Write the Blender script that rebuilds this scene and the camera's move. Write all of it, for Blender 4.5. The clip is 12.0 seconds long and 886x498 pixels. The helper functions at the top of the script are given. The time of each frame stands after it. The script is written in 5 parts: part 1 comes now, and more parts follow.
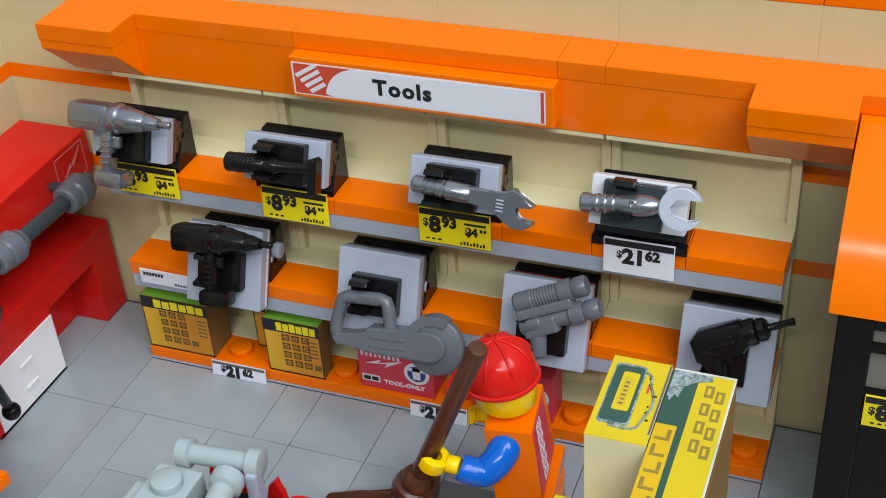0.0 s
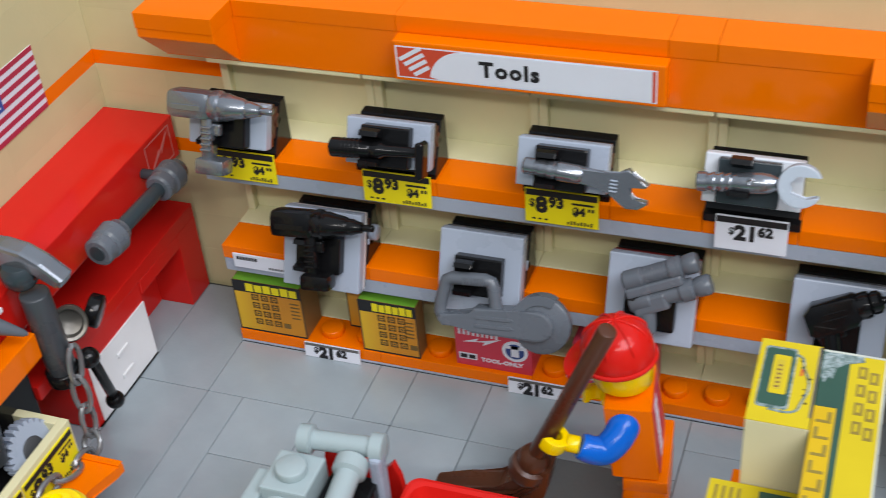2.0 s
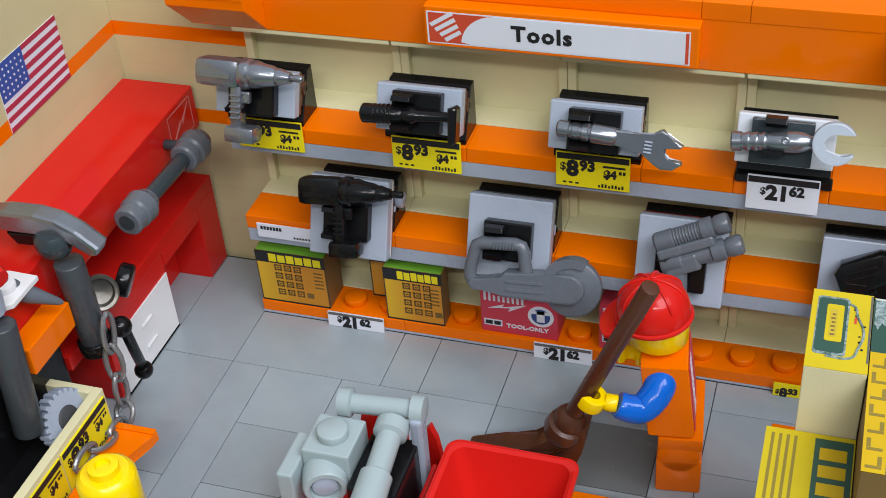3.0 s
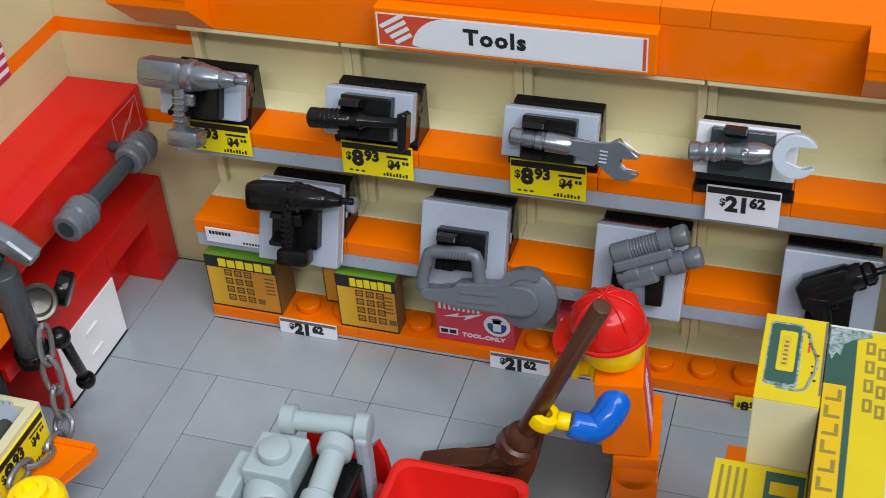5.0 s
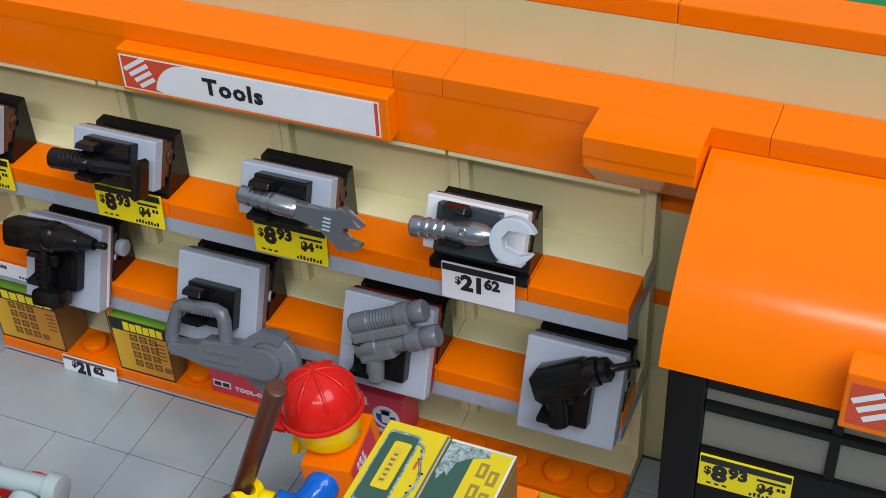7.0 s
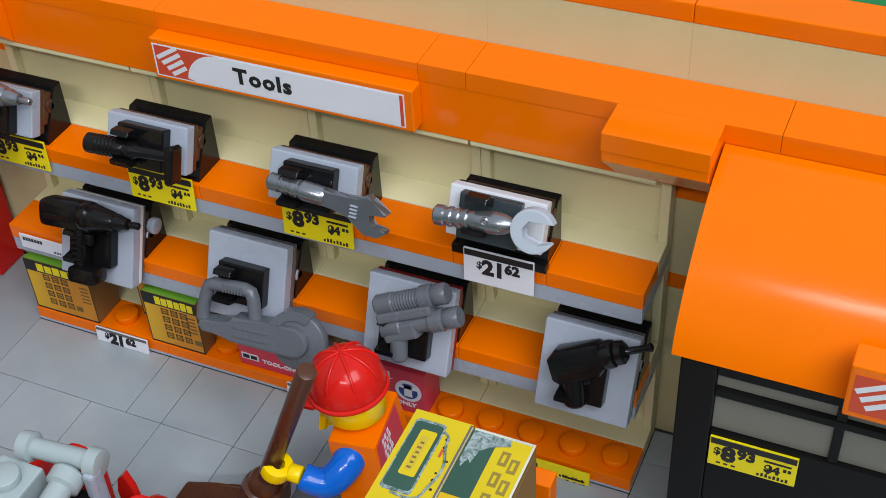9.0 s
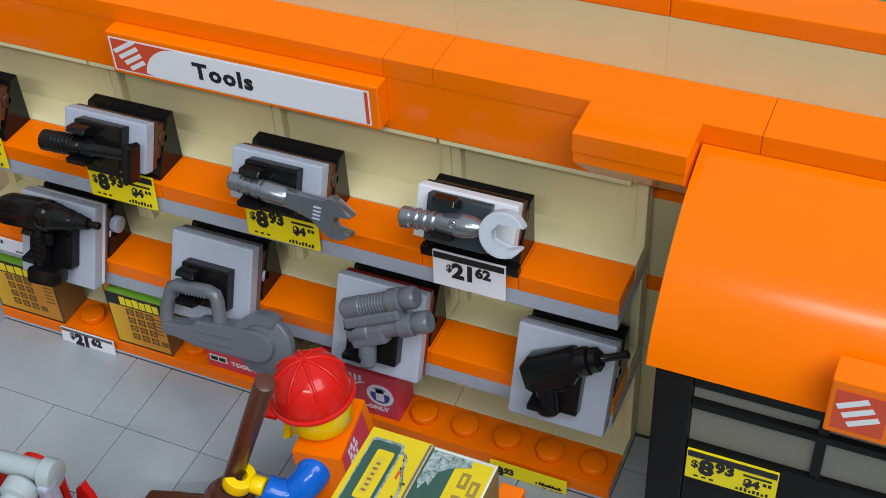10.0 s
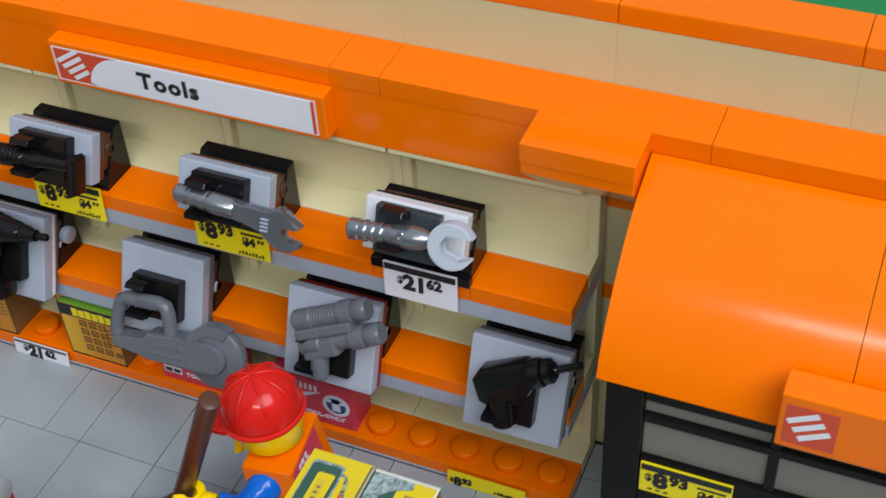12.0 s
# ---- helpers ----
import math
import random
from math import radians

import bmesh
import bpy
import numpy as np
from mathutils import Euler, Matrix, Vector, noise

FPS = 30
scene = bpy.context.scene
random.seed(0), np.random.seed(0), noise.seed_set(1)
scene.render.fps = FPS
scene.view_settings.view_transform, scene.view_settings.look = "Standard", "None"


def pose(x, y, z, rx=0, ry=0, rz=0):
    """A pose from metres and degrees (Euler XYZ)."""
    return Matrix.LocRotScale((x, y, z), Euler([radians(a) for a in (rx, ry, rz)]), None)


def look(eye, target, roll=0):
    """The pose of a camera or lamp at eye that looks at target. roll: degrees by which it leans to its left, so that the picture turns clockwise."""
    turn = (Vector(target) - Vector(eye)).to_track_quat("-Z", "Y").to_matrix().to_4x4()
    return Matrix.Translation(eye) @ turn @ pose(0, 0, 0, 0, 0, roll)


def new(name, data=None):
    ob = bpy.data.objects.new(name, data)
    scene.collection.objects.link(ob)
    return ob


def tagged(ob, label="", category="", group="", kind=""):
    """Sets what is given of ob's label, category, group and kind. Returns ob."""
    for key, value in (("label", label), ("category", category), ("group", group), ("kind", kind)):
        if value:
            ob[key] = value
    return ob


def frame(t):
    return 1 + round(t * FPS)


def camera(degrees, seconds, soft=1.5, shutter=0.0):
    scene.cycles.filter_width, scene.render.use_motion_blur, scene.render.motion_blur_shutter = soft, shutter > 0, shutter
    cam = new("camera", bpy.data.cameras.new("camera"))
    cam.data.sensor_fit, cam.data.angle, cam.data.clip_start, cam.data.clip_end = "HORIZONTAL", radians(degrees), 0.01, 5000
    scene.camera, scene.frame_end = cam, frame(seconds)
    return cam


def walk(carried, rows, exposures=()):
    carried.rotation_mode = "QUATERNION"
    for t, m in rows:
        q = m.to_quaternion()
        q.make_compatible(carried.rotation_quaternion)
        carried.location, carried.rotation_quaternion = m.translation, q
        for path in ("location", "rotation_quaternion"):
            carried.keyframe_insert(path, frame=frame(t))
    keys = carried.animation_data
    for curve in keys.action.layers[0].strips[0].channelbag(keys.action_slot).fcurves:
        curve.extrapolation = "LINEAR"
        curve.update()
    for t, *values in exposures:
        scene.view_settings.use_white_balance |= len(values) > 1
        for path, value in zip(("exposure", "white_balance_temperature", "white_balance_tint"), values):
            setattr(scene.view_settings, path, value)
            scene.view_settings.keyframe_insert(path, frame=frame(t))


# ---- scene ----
cam = camera(37.34, 12.0, 0.6, 0.5)
# seconds, x, y, z, turn to the left, look up, lean
ROWS = [
    (0.0, 0.14302, -0.17623, 0.17530, 22.835, -35.054, -4.302),
    (0.5, 0.14425, -0.17924, 0.17680, 23.324, -35.316, -4.557),
    (1.0, 0.14356, -0.17937, 0.17635, 23.236, -35.866, -4.788),
    (1.5, 0.13889, -0.18108, 0.17755, 23.439, -36.629, -5.542),
    (2.0, 0.12310, -0.18134, 0.18085, 22.453, -37.009, -5.549),
    (2.5, 0.11204, -0.18809, 0.17891, 21.857, -37.809, -5.912),
    (2.7, 0.11211, -0.18906, 0.17942, 21.034, -37.519, -5.421),
    (4.3, 0.11319, -0.18417, 0.17568, 19.692, -38.089, -4.623),
    (4.5, 0.11393, -0.18079, 0.17757, 19.723, -38.443, -4.714),
    (5.0, 0.11534, -0.17786, 0.17829, 19.779, -38.639, -4.336),
    (5.5, 0.12799, -0.17465, 0.18020, 19.980, -38.225, -3.238),
    (6.0, 0.14651, -0.16047, 0.18498, 21.454, -38.094, -2.795),
    (6.5, 0.15729, -0.14941, 0.17643, 22.452, -38.402, -2.294),
    (6.7, 0.16402, -0.14353, 0.17537, 24.483, -38.073, -3.159),
    (8.3, 0.16343, -0.14431, 0.18661, 24.764, -40.481, -3.149),
    (8.5, 0.16454, -0.14615, 0.18753, 25.191, -40.459, -3.280),
    (9.0, 0.16381, -0.14550, 0.18639, 25.538, -40.769, -3.432),
    (9.5, 0.16320, -0.14205, 0.18458, 25.378, -41.176, -3.314),
    (10.0, 0.16506, -0.13535, 0.18328, 25.764, -41.671, -3.649),
    (10.5, 0.16494, -0.13562, 0.18220, 25.827, -41.931, -3.805),
    (11.0, 0.16349, -0.13483, 0.17944, 25.677, -42.156, -3.844),
    (11.5, 0.16422, -0.13438, 0.18040, 25.229, -42.116, -3.653),
    (12.0, 0.16807, -0.12916, 0.18326, 24.924, -42.165, -3.647),
]


def way(x, y, z, yaw, up, lean):
    a, b = radians(yaw), radians(up)
    ahead = Vector((-math.sin(a) * math.cos(b), math.cos(a) * math.cos(b), math.sin(b)))
    eye = Vector((x, y, z))
    return look(eye, eye + ahead, lean)


walk(cam, [(t, way(*r)) for t, *r in ROWS], [(0.0, -0.06), (5.0, -0.10), (6.5, -0.14), (12.0, -0.18)])

# ---- light ----
world = bpy.data.worlds.new("shop")
scene.world = world
world.use_nodes = True
wn = world.node_tree
bg = wn.nodes["Background"]
# a white ceiling over the shop, dimmer towards its walls and floor
where = wn.nodes.new("ShaderNodeTexCoord")
axes = wn.nodes.new("ShaderNodeSeparateXYZ")
ramp = wn.nodes.new("ShaderNodeValToRGB")
wn.links.new(where.outputs["Generated"], axes.inputs[0])
wn.links.new(axes.outputs["Z"], ramp.inputs[0])
wn.links.new(ramp.outputs[0], bg.inputs[0])
ramp.color_ramp.elements[0].position, ramp.color_ramp.elements[0].color = 0.0, (0.11, 0.135, 0.16, 1)
ramp.color_ramp.elements[1].position, ramp.color_ramp.elements[1].color = 0.75, (0.86, 0.96, 1.08, 1)
bg.inputs[1].default_value = 0.66


def lamp(name, eye, target, sx, sy, watts, colour):
    data = bpy.data.lights.new(name, "AREA")
    data.shape, data.size, data.size_y, data.energy, data.color = "RECTANGLE", sx, sy, watts, colour
    ob = new(name, data)
    ob.matrix_world = look(eye, target)
    return tagged(ob, "white ceiling strip light of the shop", "ceiling light")


lamp("ceiling_lamp", (1.06, -0.62, 1.52), (0.08, -0.02, 0.0), 1.3, 1.0, 34.0, (0.97, 0.98, 1.06))
lamp("tube_lamp", (0.47, -1.60, 1.50), (0.12, -0.01, 0.05), 0.95, 0.026, 13.5, (1.0, 0.97, 0.93))
scene.view_settings.exposure = 0.0

# ---- materials: lengths in studs of 8 mm ----
U = 0.008


def material(name, colour, rough=0.28, metal=0.0, vary=0.05, bump=0.02, grain=140.0, gloss=0.38, object_vary=0.03):
    m = bpy.data.materials.new(name)
    m.use_nodes = True
    nt = m.node_tree
    p = nt.nodes["Principled BSDF"]
    co = nt.nodes.new("ShaderNodeTexCoord")
    fine = nt.nodes.new("ShaderNodeTexNoise")
    fine.inputs["Scale"].default_value, fine.inputs["Detail"].default_value = grain * 8, 6
    wide = nt.nodes.new("ShaderNodeTexNoise")
    wide.inputs["Scale"].default_value, wide.inputs["Detail"].default_value = grain * 0.9, 4
    info = nt.nodes.new("ShaderNodeObjectInfo")
    for n in (fine, wide):
        nt.links.new(co.outputs["Object"], n.inputs["Vector"])
    hsv = nt.nodes.new("ShaderNodeHueSaturation")
    hsv.inputs["Color"].default_value = (*colour, 1)
    span = nt.nodes.new("ShaderNodeMapRange")
    span.inputs["To Min"].default_value, span.inputs["To Max"].default_value = 1 - vary, 1 + vary
    nt.links.new(wide.outputs["Fac"], span.inputs["Value"])
    each = nt.nodes.new("ShaderNodeMapRange")
    each.inputs["To Min"].default_value, each.inputs["To Max"].default_value = 1 - object_vary, 1 + object_vary
    nt.links.new(info.outputs["Random"], each.inputs["Value"])
    times = nt.nodes.new("ShaderNodeMath")
    times.operation = "MULTIPLY"
    nt.links.new(span.outputs[0], times.inputs[0])
    nt.links.new(each.outputs[0], times.inputs[1])
    nt.links.new(times.outputs[0], hsv.inputs["Value"])
    nt.links.new(hsv.outputs["Color"], p.inputs["Base Color"])
    r = nt.nodes.new("ShaderNodeMapRange")
    r.inputs["To Min"].default_value, r.inputs["To Max"].default_value = rough * 0.75, min(1.0, rough * 1.3)
    nt.links.new(wide.outputs["Fac"], r.inputs["Value"])
    nt.links.new(r.outputs[0], p.inputs["Roughness"])
    p.inputs["Metallic"].default_value = metal
    p.inputs["Specular IOR Level"].default_value = gloss
    b = nt.nodes.new("ShaderNodeBump")
    b.inputs["Strength"].default_value, b.inputs["Distance"].default_value = bump * 8, 0.0002
    mix = nt.nodes.new("ShaderNodeMath")
    mix.operation = "ADD"
    nt.links.new(fine.outputs["Fac"], mix.inputs[0])
    nt.links.new(wide.outputs["Fac"], mix.inputs[1])
    nt.links.new(mix.outputs[0], b.inputs["Height"])
    nt.links.new(b.outputs[0], p.inputs["Normal"])
    return m


ORANGE = material("orange_plastic", (0.85, 0.165, 0.0), 0.15, gloss=0.19, bump=0.006, vary=0.03)
TAN = material("tan_plastic", (0.675, 0.64, 0.39), 0.34, vary=0.05, gloss=0.28, bump=0.01)
TAN_WALL = material("tan_wall_plastic", (0.575, 0.52, 0.295), 0.42, vary=0.06, gloss=0.25)
CREAM = material("cream_card", (0.78, 0.70, 0.44), 0.55)
GREY = material("light_grey_plastic", (0.345, 0.395, 0.475), 0.28)
FLOOR_GREY = material("floor_tile_plastic", (0.295, 0.345, 0.368), 0.20, gloss=0.75, vary=0.12, object_vary=0.08)
DARK_TILE = material("darker_floor_tile", (0.15, 0.165, 0.165), 0.25)
JOINT = material("dark_joint", (0.05, 0.052, 0.055), 0.6)
DARK_GREY = material("dark_grey_plastic", (0.11, 0.125, 0.145), 0.26)
PEARL = material("pale_blue_grey_plastic", (0.335, 0.41, 0.42), 0.32)
STEEL = material("dark_steel_plastic", (0.035, 0.048, 0.055), 0.18)
POST = material("dark_post_plastic", (0.05, 0.057, 0.064), 0.28)
TILE_WHITE = material("white_tile_plastic", (0.64, 0.68, 0.73), 0.26)
SILVER = material("pearl_silver_plastic", (0.27, 0.29, 0.32), 0.24, metal=0.80, vary=0.12, bump=0.02)
BRONZE = material("dull_bronze_plastic", (0.16, 0.15, 0.13), 0.30, metal=0.7, vary=0.15)
CHAIN = material("pewter_plastic", (0.27, 0.275, 0.28), 0.26, metal=0.6)
PALE = material("pale_silver_plastic", (0.44, 0.50, 0.57), 0.26)
BLACK = material("black_plastic", (0.006, 0.006, 0.0065), 0.17, gloss=0.28)
CASE_BLACK = material("satin_black_plastic", (0.006, 0.006, 0.006), 0.34, gloss=0.12)
BROWN = material("brown_plastic", (0.078, 0.028, 0.014), 0.28)
RED = material("red_plastic", (0.60, 0.014, 0.010), 0.15, gloss=0.25, bump=0.006)
DARK_RED = material("dark_red_plastic", (0.22, 0.008, 0.012), 0.35)
YELLOW = material("yellow_plastic", (0.92, 0.64, 0.0), 0.20, bump=0.006)
BLUE = material("blue_plastic", (0.002, 0.125, 0.60), 0.14, bump=0.006)
WHITE = material("white_plastic", (0.80, 0.80, 0.80), 0.32)
CARD_YELLOW = material("yellow_card", (0.78, 0.66, 0.01), 0.35, gloss=0.25)
BOX_YELLOW = material("yellow_carton_card", (0.60, 0.46, 0.012), 0.40, gloss=0.25, vary=0.10)
CARD_SUN = material("deep_yellow_card", (0.62, 0.40, 0.01), 0.4, gloss=0.25, vary=0.1)
INK_UMBER = material("umber_ink", (0.15, 0.09, 0.02), 0.45, vary=0.3)
INK_OCHRE = material("ochre_ink", (0.26, 0.19, 0.03), 0.45, vary=0.2)
INK_BROWN = material("brown_black_ink", (0.07, 0.045, 0.02), 0.5)
CARD_AMBER = material("amber_card", (0.56, 0.26, 0.014), 0.45, vary=0.15)
CARD_BROWN = material("brown_card", (0.22, 0.12, 0.035), 0.5, vary=0.15)
CARD_RED = material("red_card", (0.58, 0.045, 0.078), 0.42)
CARD_WHITE = material("white_card", (0.70, 0.73, 0.80), 0.45)
CARD_GREEN = material("green_card", (0.16, 0.40, 0.035), 0.45)
CARD_PINE = material("dark_green_card", (0.03, 0.085, 0.06), 0.4, vary=0.2)
INK = material("black_ink", (0.012, 0.012, 0.014), 0.5)
# tone of the lit wall seen through the case frames
LIT_BACKING = material("grey_beige_lit_backing", (0.17, 0.165, 0.14), 0.3)
INK_GREY = material("grey_ink", (0.12, 0.115, 0.11), 0.5)
INK_GOLD = material("dark_gold_ink", (0.55, 0.42, 0.03), 0.5)
LOGO_RED = material("logo_red", (0.60, 0.07, 0.03), 0.45)
NAVY = material("navy_ink", (0.03, 0.06, 0.22), 0.5)
FLAG_BLUE = material("flag_blue_ink", (0.035, 0.085, 0.34), 0.5)
CRIMSON = material("crimson_ink", (0.42, 0.03, 0.07), 0.5)
STICKER = material("faded_pink_ink", (0.62, 0.22, 0.20), 0.35)
LAWN = material("green_baseplate", (0.01, 0.20, 0.055), 0.4)
WRAP = material("worn_film", (0.55, 0.58, 0.50), 0.25, vary=0.5)



def crinkled_film():
    """Clear wrinkled film over a green print: pale creases with the green between them."""
    m = material("crinkled_film", (0.5, 0.5, 0.5), 0.16, bump=0.12, grain=260.0)
    nt = m.node_tree
    p = nt.nodes["Principled BSDF"]
    co = nt.nodes.new("ShaderNodeTexCoord")
    n = nt.nodes.new("ShaderNodeTexNoise")
    n.inputs["Scale"].default_value, n.inputs["Detail"].default_value, n.inputs["Distortion"].default_value = 900.0, 5, 1.6
    r = nt.nodes.new("ShaderNodeValToRGB")
    r.color_ramp.elements[0].position, r.color_ramp.elements[0].color = 0.34, (0.06, 0.12, 0.10, 1)
    r.color_ramp.elements[1].position, r.color_ramp.elements[1].color = 0.72, (0.42, 0.50, 0.51, 1)
    nt.links.new(co.outputs["Object"], n.inputs["Vector"])
    nt.links.new(n.outputs["Fac"], r.inputs[0])
    nt.links.new(r.outputs[0], p.inputs["Base Color"])
    return m


FILM = crinkled_film()


def faded_print():
    """A card print that runs from yellow at one edge to amber at the other."""
    m = material("fading_amber_card", (0.5, 0.3, 0.02), 0.45, vary=0.12)
    nt = m.node_tree
    co = nt.nodes.new("ShaderNodeTexCoord")
    axes = nt.nodes.new("ShaderNodeSeparateXYZ")
    r = nt.nodes.new("ShaderNodeValToRGB")
    r.color_ramp.elements[0].position, r.color_ramp.elements[0].color = 0.05, (0.66, 0.40, 0.018, 1)
    r.color_ramp.elements[1].position, r.color_ramp.elements[1].color = 0.55, (0.54, 0.225, 0.014, 1)
    nt.links.new(co.outputs["Generated"], axes.inputs[0])
    nt.links.new(axes.outputs["X"], r.inputs[0])
    nt.links.new(r.outputs[0], nt.nodes["Hue/Saturation/Value"].inputs["Color"])
    return m


AMBER_FADE = faded_print()

# ---- shapes ----
ORIGIN = {}


def thing(name, at, label, category, group="", kind="", turn=None, move=(0, 0, 0)):
    """An empty at its base; its parts are given in the place's own studs unless it has a turn of its own."""
    ob = new(name)
    ob.empty_display_size = 0.004
    if turn is None:
        ob.location = (Vector(at) + Vector(move)) * U
        ORIGIN[ob.name] = Vector(at)
    else:
        ob.matrix_world = Matrix.Translation(Vector(at) * U) @ turn
        ORIGIN[ob.name] = Vector((0, 0, 0))
    return tagged(ob, label, category, group, kind)


def part(name, bm, mat, parent=None, label="", smooth=False, kind=""):
    """One mesh object out of a bmesh in studs."""
    o = ORIGIN.get(parent.name, Vector((0, 0, 0))) if parent else Vector((0, 0, 0))
    bmesh.ops.translate(bm, verts=bm.verts, vec=-o)
    bmesh.ops.scale(bm, verts=bm.verts, vec=(U, U, U))
    bmesh.ops.recalc_face_normals(bm, faces=bm.faces)
    me = bpy.data.meshes.new(name)
    bm.to_mesh(me)
    bm.free()
    for m in mat if isinstance(mat, (list, tuple)) else [mat]:
        me.materials.append(m)
    if smooth:
        for p in me.polygons:
            p.use_smooth = True
        me.set_sharp_from_angle(angle=radians(38))
    ob = new(name, me)
    if parent:
        ob.parent = parent
        ORIGIN[ob.name] = o
    return tagged(ob, label, kind=kind)


def box(x0, x1, y0, y1, z0, z1, b=0.035, bm=None, slot=0):
    bm = bm or bmesh.new()
    m = Matrix.Translation(((x0 + x1) / 2, (y0 + y1) / 2, (z0 + z1) / 2)) @ Matrix.Diagonal((x1 - x0, y1 - y0, z1 - z0, 1))
    before = set(bm.faces)
    made = bmesh.ops.create_cube(bm, size=1, matrix=m)["verts"]
    if b:
        edges = list({e for v in made for e in v.link_edges})
        bmesh.ops.bevel(bm, geom=edges, offset=min(b, 0.3 * min(x1 - x0, y1 - y0, z1 - z0)), segments=2, profile=0.6, affect="EDGES")
    if slot:
        for f in bm.faces:
            if f not in before:
                f.material_index = slot
    return bm


def turned(bm, m):
    bmesh.ops.transform(bm, matrix=m, verts=bm.verts)
    return bm


def prism(outline, h0, h1, m=None, b=0.03, bm=None, slot=0):
    """An outline in x, y pulled up from h0 to h1, then moved by m."""
    bm = bm or bmesh.new()
    before = set(bm.faces)
    low = [bm.verts.new((x, y, h0)) for x, y in outline]
    top = [bm.verts.new((x, y, h1)) for x, y in outline]
    n = len(outline)
    faces = [bm.faces.new(low[::-1]), bm.faces.new(top)]
    for i in range(n):
        faces.append(bm.faces.new((low[i], low[(i + 1) % n], top[(i + 1) % n], top[i])))
    if b:
        bmesh.ops.bevel(bm, geom=list({e for f in faces[:2] for e in f.edges}), offset=b, segments=2, profile=0.6, affect="EDGES")
    fresh = [f for f in bm.faces if f not in before]
    for f in fresh:
        f.material_index = slot
    if m is not None:
        bmesh.ops.transform(bm, matrix=m, verts=list({v for f in fresh for v in f.verts}))
    return bm


def lathe(p0, p1, profile, n=24, bm=None, slot=0):
    """A turned form along the line p0 to p1: profile holds (share of the length, radius)."""
    bm = bm or bmesh.new()
    p0, p1 = Vector(p0), Vector(p1)
    axis = (p1 - p0).to_track_quat("Z", "Y").to_matrix()
    length = (p1 - p0).length
    rings = []
    for h, r in profile:
        rings.append([bm.verts.new(p0 + axis @ Vector((r * math.cos(2 * math.pi * i / n), r * math.sin(2 * math.pi * i / n), h * length))) for i in range(n)])
    for a, b in zip(rings, rings[1:]):
        for i in range(n):
            bm.faces.new((a[i], a[(i + 1) % n], b[(i + 1) % n], b[i])).material_index = slot
    bm.faces.new(rings[0][::-1]).material_index = slot
    bm.faces.new(rings[-1]).material_index = slot
    return bm


def rod(p0, p1, r, n=20, bm=None, e=0.04, slot=0):
    length = (Vector(p1) - Vector(p0)).length
    k = min(0.3, e / length)
    return lathe(p0, p1, [(0, r - e), (k * 0.4, r - 0.35 * e), (k, r), (1 - k, r), (1 - k * 0.4, r - 0.35 * e), (1, r - e)], n, bm, slot)


def bent(points, radii, n=14, bm=None, slot=0):
    """A round bar along a line of points."""
    bm = bm or bmesh.new()
    pts = [Vector(p) for p in points]
    rings = []
    for i, p in enumerate(pts):
        d = (pts[min(i + 1, len(pts) - 1)] - pts[max(i - 1, 0)]).normalized()
        q = d.to_track_quat("Z", "Y").to_matrix()
        r = radii[i] if isinstance(radii, (list, tuple)) else radii
        rings.append([bm.verts.new(p + q @ Vector((r * math.cos(2 * math.pi * k / n), r * math.sin(2 * math.pi * k / n), 0))) for k in range(n)])
    for a, b in zip(rings, rings[1:]):
        s = min(range(n), key=lambda k: (a[0].co - b[k].co).length)
        for k in range(n):
            bm.faces.new((a[k], a[(k + 1) % n], b[(k + 1 + s) % n], b[(k + s) % n])).material_index = slot
    bm.faces.new(rings[0][::-1]).material_index = slot
    bm.faces.new(rings[-1]).material_index = slot
    return bm


def arc(cx, cy, r, a0, a1, n=16):
    return [(cx + r * math.cos(radians(a0 + (a1 - a0) * i / n)), cy + r * math.sin(radians(a0 + (a1 - a0) * i / n))) for i in range(n + 1)]


XZ = Matrix(((1, 0, 0, 0), (0, 0, -1, 0), (0, 1, 0, 0), (0, 0, 0, 1)))  # outline x, y -> x, z; height -> -y
YZ = Matrix(((0, 0, 1, 0), (1, 0, 0, 0), (0, 1, 0, 0), (0, 0, 0, 1)))  # outline x, y -> y, z; height -> x


def letters(text, size, m, mat, parent, bold=0.0, name="lettering", squeeze=1.0, spacing=1.0):
    """Flat lettering, lower left corner at m's origin, in studs."""
    cu = bpy.data.curves.new("type", "FONT")
    cu.body, cu.size, cu.extrude, cu.offset, cu.space_character = text, 10.0, 0.06 / size, bold * 10 / size, spacing
    cu.resolution_u = 2
    tmp = bpy.data.objects.new("type", cu)
    scene.collection.objects.link(tmp)
    me = bpy.data.meshes.new_from_object(tmp.evaluated_get(bpy.context.evaluated_depsgraph_get()))
    bpy.data.objects.remove(tmp)
    bm = bmesh.new()
    bm.from_mesh(me)
    bpy.data.meshes.remove(me)
    k = size / 10
    bmesh.ops.scale(bm, vec=(squeeze * k, k, k), verts=bm.verts)
    turned(bm, m)
    return part(name, bm, mat, parent)


def flat(x0, x1, z0, z1, m, lift=0.012, bm=None):
    """A thin printed patch in the plane of m (x, y across, z out)."""
    bm = box(x0, x1, z0, z1, 0.0, lift, 0, bm)
    return bm


def front(x, y, z):
    """The plane of a face that looks towards -y: x across, y up, z out."""
    return Matrix.Translation((x, y, z)) @ XZ


def patch(name, x0, x1, y0, y1, m, mat, parent, lift=0.012):
    return part(name, turned(flat(x0, x1, y0, y1, m, lift), m), mat, parent)


